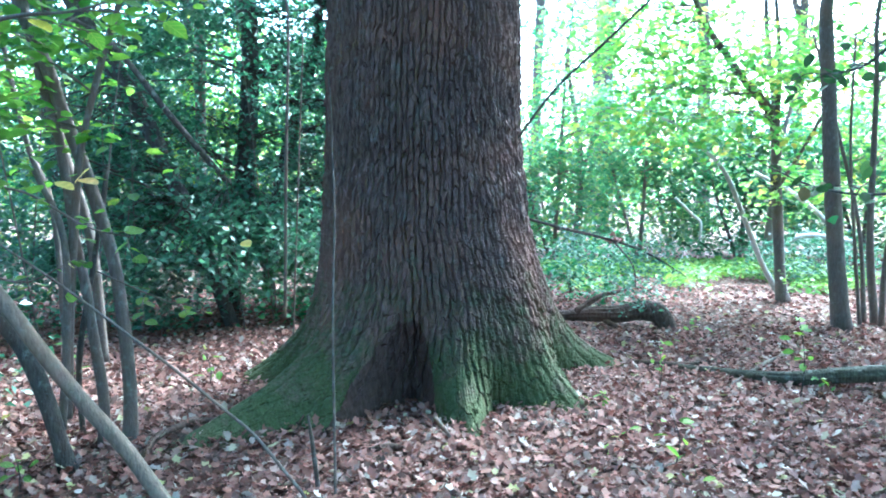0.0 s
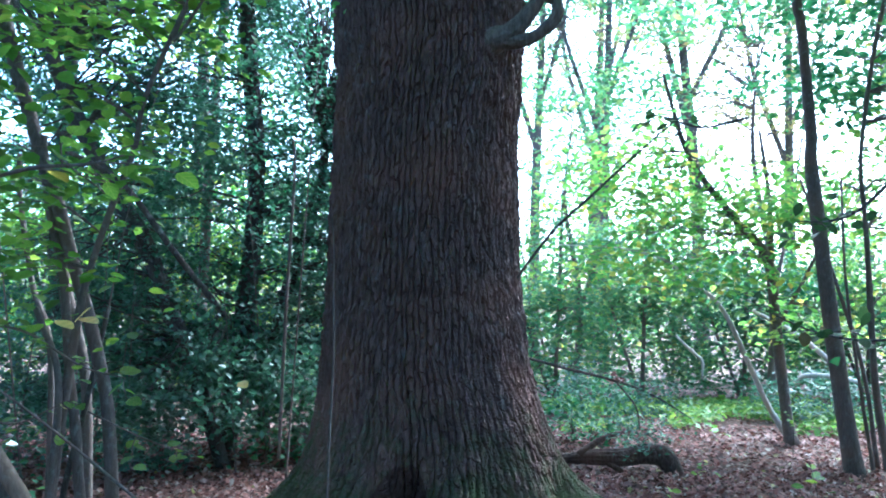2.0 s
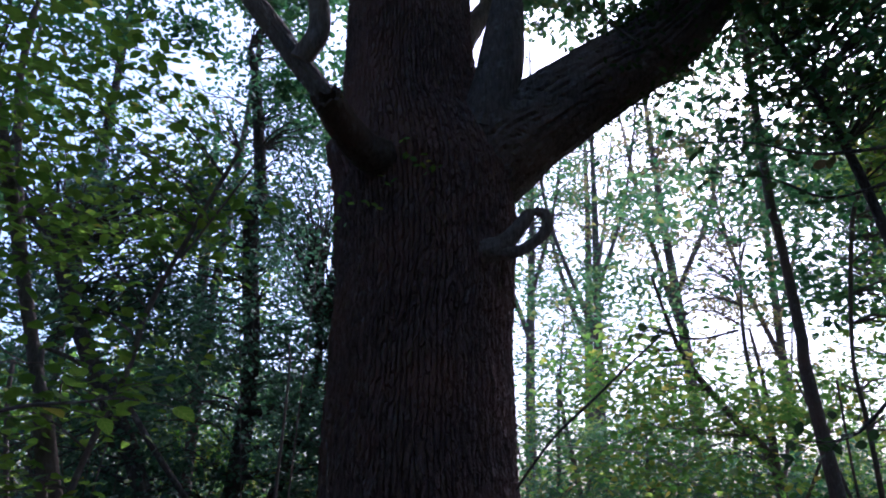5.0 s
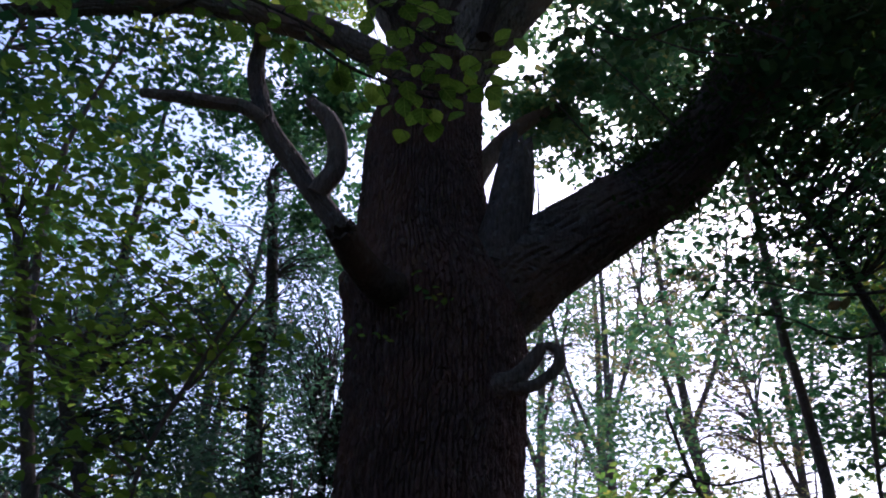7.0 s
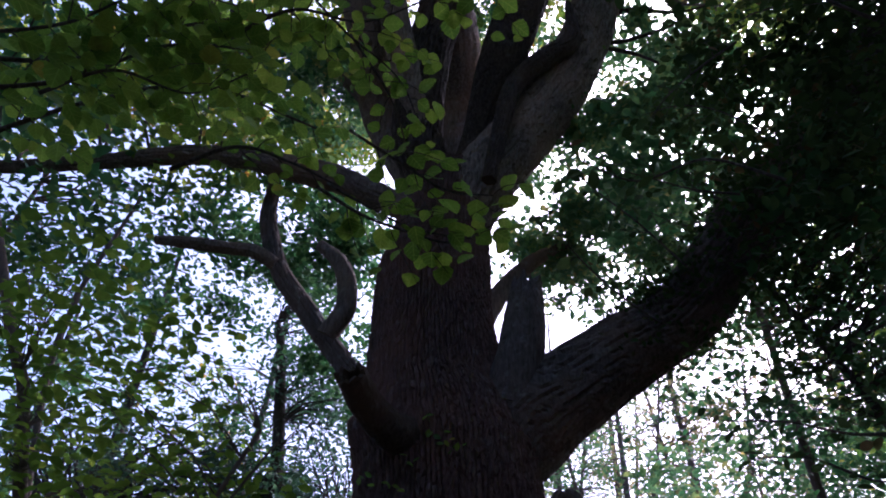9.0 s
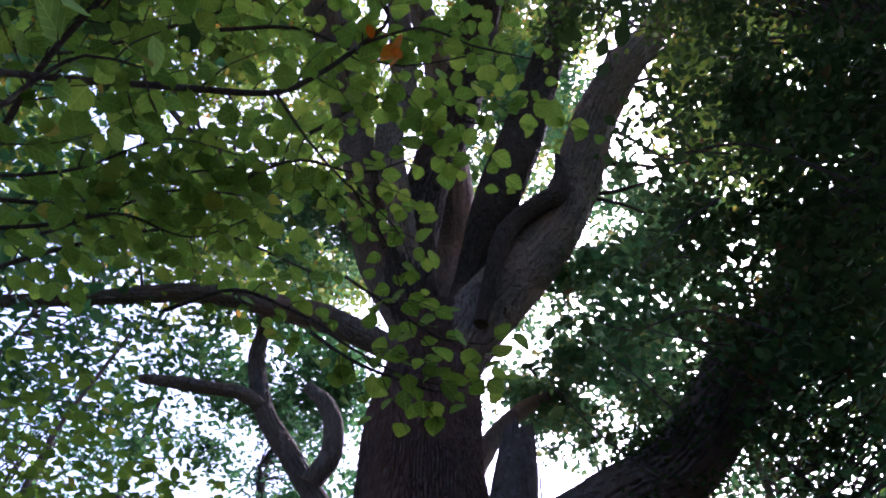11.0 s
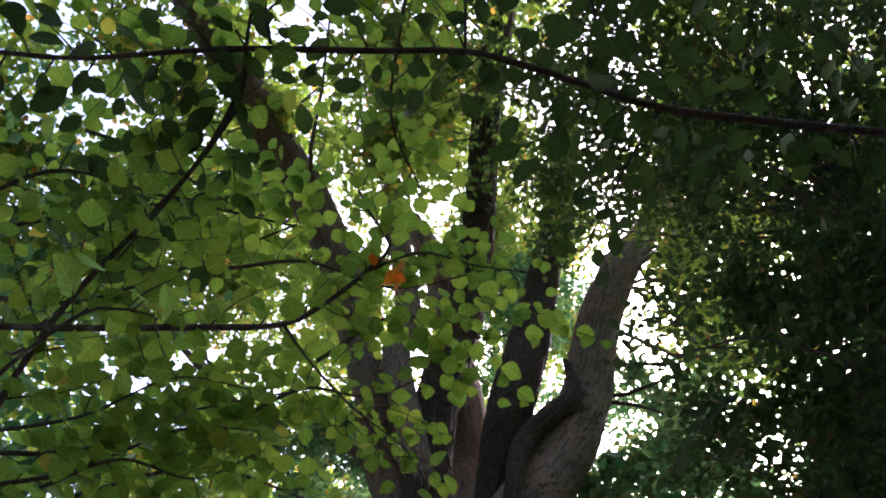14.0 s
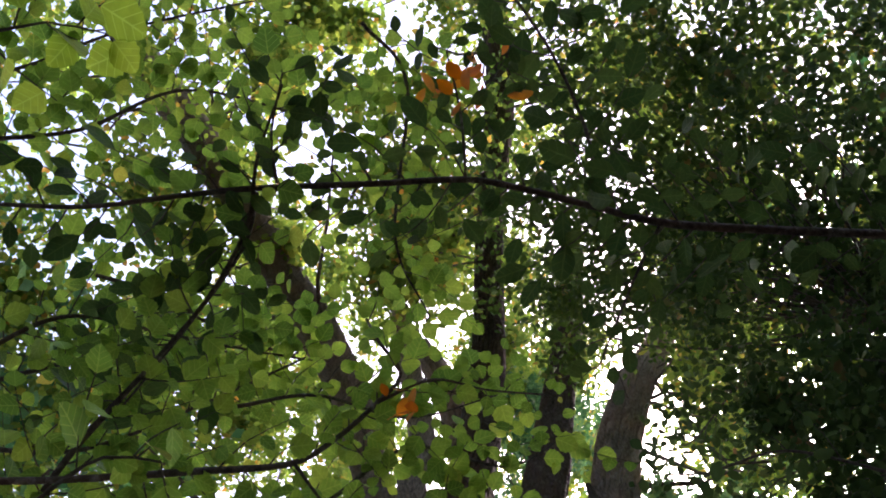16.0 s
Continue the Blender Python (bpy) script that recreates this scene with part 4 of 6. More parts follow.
tree("holly_tree", "dark holly leaning behind the oak", [[(-2.238, 9, -0.219, 0.0855), (-2.025, 9, 1.415, 0.0841), (-1.761, 9, 2.382, 0.0763), (-1.525, 9, 3.262, 0.0618), (-1.521, 9, 3.877, 0.0435)]],
     # bunches at x -0.5, -0.3 are unseen behind the bole, added to shade litter
     [(-1.3, 9.2, 2.2, 0.7, 0.7, 1.6), (-0.5, 9.0, 2.0, 0.9, 0.6, 1.6), (-0.3, 9.0, 4.3, 0.8, 0.6, 1.0), (-0.9, 9.4, 4.6, 0.9, 0.8, 1.5), (*(-1.867, 9.033, 5.913), 0.6, 0.7, 0.9), (*(-2.029, 9.784, 5.078), 0.6, 0.7, 0.8), (*(-2.049, 9.774, 6.668), 0.5, 0.6, 0.7)], 21000, 0.072, HOLLY, DARK_BARK, seed=74, tilt=0.9, per=30)
tree("young_beech", "young beech with a light leafy crown over the thicket", [[(-6.6, 6.8, 0, 0.09), (-6.3, 6.7, 3.0, 0.075), (-5.8, 6.5, 6.0, 0.05), (-5.3, 6.3, 9.0, 0.02)]],
     [(-5.6, 6.6, 3.4, 1.3, 1.0, 1.2), (-5.2, 6.4, 5.8, 1.5, 1.2, 1.3), (-5.0, 6.2, 8.0, 1.6, 1.3, 1.2), (-3.8, 6.8, 7.4, 1.2, 1.0, 1.0)], 2500, 0.1, MID, STEM_BARK, seed=75, per=22, flat=0.4, tilt=0.5)
tree("young_beech", "young beech with mid-green leaves", [[(-3.6, 10.8, 0, 0.09), (-3.5, 10.7, 4.0, 0.075), (-3.2, 10.6, 8.0, 0.05), (-3.0, 10.5, 12.0, 0.02)]],
     [(-3.4, 10.6, 4.0, 1.8, 1.2, 1.6), (-2.8, 10.4, 7.6, 1.9, 1.3, 1.8), (-2.6, 10.2, 10.8, 2.0, 1.4, 1.6)], 6000, 0.115, MID, STEM_BARK, seed=76, per=24, flat=0.5)

r6 = np.random.default_rng(600)
for k in range(22):
    x, y = -4.4 + 3.6 * r6.random(), 6.4 + 2.6 * r6.random()
    if math.hypot(x - OAK[0], y - OAK[1]) < 1.7:
        continue
    h, w = 2.0 + 3.5 * r6.random(), 0.005 + 0.006 * r6.random()
    lx, ly = 0.5 * r6.normal(), 0.3 * r6.normal()
    t = thing("thicket_sapling", (x, y, 0), "thin upright bare-stemmed sapling in the shaded thicket", "sapling", "saplings in the thicket")
    limb("stem", [(x, y, 0, w), (x + lx * 0.3, y + ly * 0.3, h * 0.4, w * 0.8), (x + lx * 0.6, y + ly * 0.7, h * 0.75, w * 0.5), (x + lx, y + ly, h, w * 0.15)], STEM_BARK, t, seed=600 + k, step=0.12, sides=6)

# bright screen of young growth far behind the thicket, and shrubs at the glade
for k, (x, y, h, n) in enumerate(((-13.0, 12.0, 5.0, 8000), (-10.5, 13.5, 5.0, 9000), (-7.6, 14.5, 5.5, 9000), (-4.6, 15.0, 5.0, 9000), (-1.8, 15.5, 4.6, 7000))):
    tree("hazel_bush", "sunlit yellow-green hazel bush behind the hollies", [[(x, y, 0, 0.06), (x + 0.2, y, h * 0.5, 0.045), (x + 0.5, y, h, 0.02)], [(x + 0.1, y + 0.1, 0, 0.05), (x - 0.6, y, h * 0.45, 0.035), (x - 1.0, y, h * 0.85, 0.015)]],
         [(x, y, h * 0.15, 1.8, 0.9, h * 0.2), (x, y, h * 0.4, 1.8, 0.9, h * 0.25), (x - 0.4, y, h * 0.72, 1.8, 1.0, h * 0.3)], n, 0.13, BRIGHT, STEM_BARK, "bushes behind the thicket", seed=80 + k, per=18, every=3, category="bush")
for k, (x, y, h, w, n, m) in enumerate(((1.9, 12.4, 3.8, 1.1, 4200, FAR), (3.6, 13.2, 4.0, 1.3, 5200, FAR), (5.6, 13.6, 3.2, 1.4, 6000, MID), (7.8, 13.4, 3.6, 1.5, 7000, FAR), (10.2, 12.6, 4.0, 1.6, 7000, FAR), (2.4, 15.5, 4.6, 1.4, 4600, BRIGHT), (5.2, 16.5, 5.2, 1.8, 5600, BRIGHT), (8.6, 16.8, 5.6, 2.0, 6000, BRIGHT), (12.4, 14.0, 5.6, 2.0, 5600, FAR))):
    tree("shrub", "dense light-green shrub at the edge of the glade", [[(x, y, 0, 0.04), (x + 0.1, y, h * 0.5, 0.03), (x + 0.2, y, h, 0.012)], [(x, y + 0.1, 0, 0.035), (x - 0.5, y, h * 0.4, 0.025), (x - 0.8, y, h * 0.75, 0.01)]],
         [(x, y, h * 0.28, w, 0.9, h * 0.3), (x + 0.3, y, h * 0.6, w * 0.9, 0.9, h * 0.3)], n, 0.11, m, STEM_BARK, "shrubs round the glade", seed=90 + k, per=20, every=3, category="shrub")

# tall, thinly leaved trees beyond the glade
for k, (x, y, h, r, n, lean) in enumerate(((4.2, 19.0, 17.0, 0.16, 2600, 0.3), (7.2, 20.0, 18.0, 0.2, 3000, -0.5), (3.0, 24.0, 20.0, 0.2, 2600, 0.4), (10.6, 22.0, 17.0, 0.18, 3400, 0.2), (13.5, 19.0, 16.0, 0.18, 5200, -0.4), (6.0, 29.0, 22.0, 0.25, 3000, 0.5))):
    t = tree("tall_tree", "tall pale tree with a thin yellowing crown", [[(x, y, 0, r), (x + lean * 0.3, y, h * 0.3, r * 0.8), (x + lean, y, h * 0.6, r * 0.5), (x + lean * 1.5, y, h, r * 0.1)], [(x + lean * 0.4, y, h * 0.35, r * 0.5), (x - 1.0, y, h * 0.55, r * 0.35), (x - 1.6, y, h * 0.8, r * 0.1)], [(x + lean * 0.5, y, h * 0.42, r * 0.45), (x + 1.2, y, h * 0.6, r * 0.3), (x + 2.0, y, h * 0.85, r * 0.1)]],
             [(x - 0.8, y, h * 0.6, 2.0, 1.6, h * 0.2), (x + 1.2, y, h * 0.7, 2.2, 1.6, h * 0.22), (x, y, h * 0.38, 1.8, 1.4, h * 0.1)], int(n * 1.6), 0.15, TAN if k % 2 else FAR, STEM_BARK, "tall trees beyond the glade", seed=110 + k, per=12, every=2, r0=0.04, spread=0.3)

for k, (blobs, n, base, m) in enumerate((
        ([(*(3.941, 9.866, 5.945), 1.2, 1.0, 0.9), (*(3.708, 11.706, 5.724), 1.2, 1.0, 1.0), (*(3.285, 11.511, 5.127), 1.0, 1.0, 0.6)], 2000, (5.2, 11.6, 0), FAR),
        ([(*(4.867, 8.157, 4.656), 1.0, 1.0, 1.0), (*(4.86, 9.65, 5.398), 1.2, 1.0, 1.1), (*(4.683, 7.646, 5.956), 1.0, 1.0, 1.0), (*(3.998, 9.847, 7.114), 0.9, 0.9, 0.7)], 3400, (6.4, 9.6, 0), MID),
        ([(*(2.076, 12.594, 3.966), 0.8, 0.8, 0.7), (*(2.108, 12.391, 4.839), 0.7, 0.8, 0.9), (*(1.795, 13.369, 5.153), 0.7, 0.8, 0.9)], 900, (2.4, 13.2, 0), FAR))):
    x, y, _ = base
    top = max(b[2] for b in blobs)
    tree("slim_tree", "slender young tree with scattered small green leaves", [[(x, y, 0, 0.07), (x + 0.1, y, top * 0.35, 0.055), (x - 0.15, y, top * 0.7, 0.035), (x, y, top, 0.012)], [(x + 0.1, y, top * 0.3, 0.035), (x + 0.6, y + 0.2, top * 0.6, 0.02), (x + 0.9, y + 0.2, top * 0.9, 0.008)]], blobs, n, 0.11, m, STEM_BARK, seed=122 + k, per=9, every=3, r0=0.012, spread=0.24, leaf=LEAF_OVAL)

# added trees close the wood round behind the camera and far off
for k in range(26):
    a = radians(112 + 318 * k / 26 + 5 * math.sin(7 * k))
    d = 15 + 6 * ((k * 37) % 11) / 11
    x, y = d * math.cos(a), 2 + d * math.sin(a)
    h = 11 + 5 * ((k * 53) % 7) / 7
    if 30 < math.degrees(a) % 360 < 88:
        continue
    tree("filler_tree", "broad green tree added to the surrounding wood", [[(x, y, 0, 0.2), (x + 0.2, y, h * 0.5, 0.15), (x, y + 0.3, h, 0.04)]],
         [(x, y, h * 0.25, 2.2, 2.2, h * 0.2), (x, y, h * 0.6, 3.0, 3.0, h * 0.28), (x, y, h * 0.9, 2.2, 2.2, h * 0.15)], 6500, 0.15, MID if k % 3 else OAK_LEAF, DARK_BARK, "trees of the surrounding wood", seed=130 + k, per=45, every=6, spread=0.4)
# a nearer ring, added mostly unseen to block light from behind the camera
for k in range(15):
    a = radians(142 + 262 * k / 14)
    d = 6.5 + 2.5 * ((k * 5) % 4) / 4
    x, y = d * math.cos(a), d * math.sin(a) - 0.5
    h = 10 + 3 * ((k * 3) % 5) / 5
    tree("filler_tree", "broad green tree added to the surrounding wood", [[(x, y, 0, 0.14), (x + 0.1, y, h * 0.5, 0.1), (x, y + 0.2, h, 0.03)]],
         [(x, y, 1.2, 1.8, 1.8, 1.2), (x, y, h * 0.35, 2.1, 2.1, h * 0.2), (x, y, h * 0.7, 2.4, 2.4, h * 0.25), (x, y, h * 0.95, 2.0, 2.0, h * 0.15)], 8000, 0.15, MID, DARK_BARK, "trees of the surrounding wood", seed=180 + k, per=40, every=6, spread=0.35)
woods = thing("far_woods", (0, 45, 0), "pale green band of distant woodland", "woods", kind="stuff")
ring = []
for k in range(64):
    a = 2 * math.pi * k / 64
    d = 36 + 9 * ((k * 29) % 13) / 13
    open_side = 30 < math.degrees(a) % 360 < 86
    ring.append((d * math.cos(a), d * math.sin(a), 2.2 if open_side else 4.0, 3.4, 3.4, 3.4 if open_side else 5.5))
crown("foliage", ring, 16000, 0.6, FAR, woods, seed=170, spread=0.9, per=12)

# ---------------------------------------------------------------- hazel in the foreground
hazel = thing("hazel_shrub", (-1.864, 3.959, 0), "multi-stemmed hazel with smooth grey-brown poles and thin round leaves", "shrub")
HZ = dict(step=0.05, sides=14, wobble=0.06)
H1 = [(-1.79, 4, -0.02, 0.05), (-1.775, 4, 0.15, 0.039), (-1.775, 4, 0.45, 0.036), (-1.824, 4, 0.992, 0.034), (-1.89, 4, 1.275, 0.035), (-1.97, 4, 1.555, 0.035), (-2.065, 4, 1.831, 0.035), (-2.158, 4, 2.134, 0.036), (-2.265, 4, 2.403, 0.037), (-2.563, 4, 3.303, 0.0407), (-2.575, 3.9, 3.465, 0.0407), (-2.706, 3.8, 3.954, 0.0386), (-2.832, 3.7, 4.222, 0.0355), (-3.562, 3.6, 5.682, 0.0338)]
H2 = [(-2.032, 3.8, 0.218, 0.0305), (-1.992, 3.8, 0.774, 0.0271), (-1.917, 3.8, 1.464, 0.0207), (-1.862, 3.8, 1.757, 0.0176), (-1.751, 3.8, 2.13, 0.0174), (-1.658, 3.8, 2.399, 0.0159), (-1.61, 3.8, 2.694, 0.0139), (-1.41, 3.8, 3.192, 0.0126), (-1.197, 3.8, 3.682, 0.0113), (-1.474, 3.8, 3, 0.0094), (-1.061, 3.7, 3.555, 0.0066)]
limb("stem", H1, STEM_BARK, hazel, seed=1, **HZ)
limb("stem", H2, STEM_BARK, hazel, seed=2, **HZ)
limb("stem", [(-1.909, 3.95, -0.03, 0.036), (-1.901, 3.95, 0.297, 0.031), (-1.942, 3.95, 0.65, 0.028), (-1.975, 3.95, 0.935, 0.026), (-2.025, 3.95, 1.247, 0.024), (-2.102, 4, 1.709, 0.0248), (-2.216, 4, 2.164, 0.0214), (-2.258, 4, 2.52, 0.0182)], STEM_BARK, hazel, seed=3, **HZ)
limb("stem", [(-1.928, 3.6, -0.008, 0.0524), (-1.962, 3.6, 0.136, 0.0421), (-2.042, 3.6, 0.433, 0.0432), (-2.156, 3.6, 0.697, 0.0443), (-2.279, 3.5, 0.916, 0.0429)], DARK_BARK, hazel, seed=4, **HZ)
limb("stem", [(-2.033, 3.75, 0.172, 0.0211), (-1.984, 3.75, 0.663, 0.0209), (-1.975, 3.75, 1.201, 0.0176), (-2.137, 3.8, 1.552, 0.0148)], STEM_BARK, hazel, seed=5, **HZ)
limb("stem", [(-2.097, 4.1, -0.088, 0.0165), (-2.104, 4.1, 0.452, 0.0163), (-1.996, 4.1, 1.011, 0.0145), (-1.938, 4.2, 1.558, 0.013)], DARK_BARK, hazel, seed=6, **HZ)
limb("leaning_pole", [(-1.08, 3.02, -0.04, 0.0364), (-1.181, 3, 0.086, 0.035), (-1.342, 2.98, 0.346, 0.0336), (-1.5, 2.95, 0.565, 0.0329), (-1.637, 2.9, 0.794, 0.0322), (-1.745, 2.85, 1.001, 0.0315), (-1.858, 2.8, 1.2, 0.0301), (-2.05, 2.75, 1.5, 0.028)], POLE_BARK, hazel, "smooth leaning hazel pole", seed=7, **HZ)
limb("cane", [(-0.58, 3.1, 0.0, 0.008), (-0.614, 3.1, 0.091, 0.008), (-0.712, 3.1, 0.222, 0.008), (-0.834, 3.1, 0.377, 0.0078), (-0.98, 3.1, 0.505, 0.0076), (-1.173, 3.1, 0.67, 0.0074), (-1.412, 3.1, 0.858, 0.007), (-1.672, 3.1, 1.057, 0.006), (-1.95, 3.1, 1.25, 0.005)], STEM_BARK, hazel, seed=8, step=0.05, sides=6)
pale = thing("sapling", (-2.565, 5.2, 0.171), "thin grey saplings behind the hazel", "sapling")
limb("stem", [(-2.53, 5.3, 0.145, 0.038), (-2.592, 5.3, 1.077, 0.0353), (-2.766, 5.3, 1.736, 0.0328), (-2.898, 5.3, 2.34, 0.0284), (-3.02, 5.3, 2.695, 0.0262), (-3.117, 5.3, 3.017, 0.0234), (-3.561, 5.3, 4.826, 0.0317), (-3.607, 5.3, 5.673, 0.0312), (-3.595, 5.3, 5.94, 0.0242), (-3.38, 5.3, 7.071, 0.0178)], STEM_BARK, pale, seed=9, **HZ)
limb("stem", [(-2.912, 5.5, 0.05, 0.0241), (-2.961, 5.5, 1.234, 0.0236), (-3.126, 5.5, 1.745, 0.0213), (-3.258, 5.5, 2.412, 0.0189), (-3.281, 5.5, 2.74, 0.0167)], STEM_BARK, pale, seed=10, **HZ)
limb("stem", [(-1.37, 6.2, 0.316, 0.0147), (-1.339, 6.2, 1.585, 0.0144), (-1.296, 6.2, 2.714, 0.0118), (-1.315, 6.2, 3.038, 0.0098)], STEM_BARK, pale, seed=11, **HZ)

# leaves of the hazel, hanging in layers close by
H_A = [(*(-2.562, 3.9, 1.463), 0.008), (*(-2.087, 3.6, 1.438), 0.007), (*(-1.687, 3.4, 1.282), 0.005), (*(-1.433, 3.3, 1.237), 0.003)]
H_B = [(*(-1.412, 2.142, 1.919), 0.007), (*(-1.186, 2.039, 1.945), 0.006), (*(-1.004, 2.018, 1.955), 0.004), (*(-0.911, 2.053, 1.993), 0.002)]
H_C = [(*(-2.39, 3.6, 1.071), 0.007), (*(-1.994, 3.4, 1.014), 0.005), (*(-1.748, 3.4, 1.122), 0.003)]
H_D = [(*(-1.933, 4, 0.992), 0.005), (*(-1.572, 3.8, 0.896), 0.004), (*(-1.329, 3.7, 0.838), 0.002)]
for k, (line, size) in enumerate(((H_A, 0.085), (H_B, 0.09), (H_C, 0.08), (H_D, 0.09))):
    spray(hazel, line, STEM_BARK, HAZEL, size, 200 + k, side=0.3, gap=0.12, lone=12)
HAZ_BLOBS = [(*(-2.03, 3.585, 2.351), 0.6, 0.6, 0.5), (*(-1.894, 3.781, 3.374), 0.7, 0.7, 0.5), (*(-2.308, 3.635, 3.214), 0.6, 0.7, 0.6), (*(-2.2, 3.414, 4.204), 0.7, 0.7, 0.5), (*(-2.178, 3.802, 1.901), 0.6, 0.6, 0.5), (*(-1.811, 4.279, 3.419), 0.6, 0.6, 0.4), (*(-2.186, 2.89, 3.839), 0.6, 0.6, 0.5)]
cen = crown("crown", HAZ_BLOBS, 2400, 0.085, HAZEL, hazel, shape=LEAF_OVAL, spread=0.17, seed=205, per=14, tilt=0.4, flat=0.4)
twigs("branchwork", np.vstack([inside(H1, 0.3, 0.3), inside(H2, 0.3, 0.3)]), cen, STEM_BARK, hazel, r0=0.008, seed=206)

# ---------------------------------------------------------------- branches overhead, close to the camera
over = thing("hazel_branch", (-1.388, 0.82, 3.704), "slender hazel branch overhead with thin pale green leaves", "branch", "branches overhead")
spray(over, [(-1.458, 0.786, 3.67, 0.0114), (-1.286, 0.88, 3.806, 0.0114), (-1.025, 1.024, 4.052, 0.0128), (-0.737, 1.124, 4.221, 0.0117), (-0.582, 1.102, 4.325, 0.0109), (-0.414, 1.022, 4.444, 0.0101), (-0.313, 0.934, 4.491, 0.0078), (-0.394, 0.812, 4.578, 0.0067), (-0.458, 0.676, 4.662, 0.0045)], DARK_BARK, HAZEL, 0.085, 210, side=0.34, gap=0.07, lone=60)
spray(over, [(-0.414, 1.022, 4.444, 0.0078), (-0.193, 0.99, 4.531, 0.0057), (0.014, 1.069, 4.555, 0.0047), (0.251, 1.126, 4.568, 0.0035)], DARK_BARK, HAZEL, 0.075, 211, side=0.28, gap=0.08, lone=40)
spray(over, [(-0.717, 1.126, 4.225, 0.0075), (-0.625, 1.302, 4.212, 0.0055), (-0.481, 1.492, 4.184, 0.0045), (-0.284, 1.681, 4.139, 0.0034), (-0.193, 1.89, 4.041, 0.0023)], DARK_BARK, HAZEL, 0.08, 212, side=0.3, gap=0.08, lone=40)
low = thing("hazel_branch", (-1.032, 2.215, 3.773), "hazel twig with round green leaves hanging before the oak", "branch", "branches overhead")
spray(low, [(-0.626, 1.997, 3.856, 0.0081), (-0.446, 2.099, 3.794, 0.007), (-0.261, 2.16, 3.756, 0.0059), (-0.074, 2.197, 3.726, 0.0047), (0.089, 2.148, 3.776, 0.0035)], DARK_BARK, HAZEL, 0.11, 213, side=0.34, gap=0.06, lone=60)
spray(low, [(-0.475, 1.543, 4.249, 0.0056), (-0.326, 1.751, 4.125, 0.0046), (-0.26, 1.912, 4, 0.0035), (-0.214, 2.033, 3.892, 0.0023)], DARK_BARK, HAZEL, 0.1, 214, side=0.26, gap=0.06, lone=30)
spray(low, [(-1.311, 2.091, 4.06, 0.0099), (-1.009, 2.019, 4.125, 0.0086), (-0.756, 2.05, 4.049, 0.0061), (-0.553, 2.077, 3.938, 0.0036)], DARK_BARK, HAZEL, 0.1, 215, side=0.36, gap=0.07, lone=30)
spray(low, [(-0.594, 2.034, 3.915, 0.0069), (-0.409, 2.094, 3.824, 0.0057), (-0.223, 2.128, 3.739, 0.0046), (0.007, 2.159, 3.712, 0.0034)], DARK_BARK, HAZEL, 0.11, 218, side=0.32, gap=0.06, lone=20)
spray(low, [(-0.499, 1.883, 4.071, 0.0067), (-0.272, 1.975, 3.957, 0.0057), (-0.089, 2.023, 3.855, 0.0045), (0.092, 2.034, 3.84, 0.0034)], DARK_BARK, HAZEL, 0.105, 219, side=0.3, gap=0.065, lone=20)
left_over = thing("hazel_branch", (-0.862, 0.347, 3.104), "near hazel shoots with large soft leaves", "branch", "branches overhead")
spray(left_over, [(-1.042, 0.642, 2.971, 0.0055), (-0.914, 0.563, 3.108, 0.0046), (-0.821, 0.532, 3.178, 0.0036), (-0.721, 0.572, 3.209, 0.0025)], DARK_BARK, HAZEL, 0.1, 216, side=0.22, gap=0.12, lone=10)
spray(left_over, [(-1.512, 1.13, 3.571, 0.0118), (-1.322, 0.854, 3.859, 0.0107), (-1.071, 0.629, 4.075, 0.0092), (-0.892, 0.457, 4.191, 0.0083), (-0.75, 0.247, 4.279, 0.0077), (-0.686, 0.024, 4.321, 0.0058), (-0.566, -0.211, 4.35, 0.0039)], DARK_BARK, HAZEL, 0.08, 217, side=0.36, gap=0.07, lone=30)
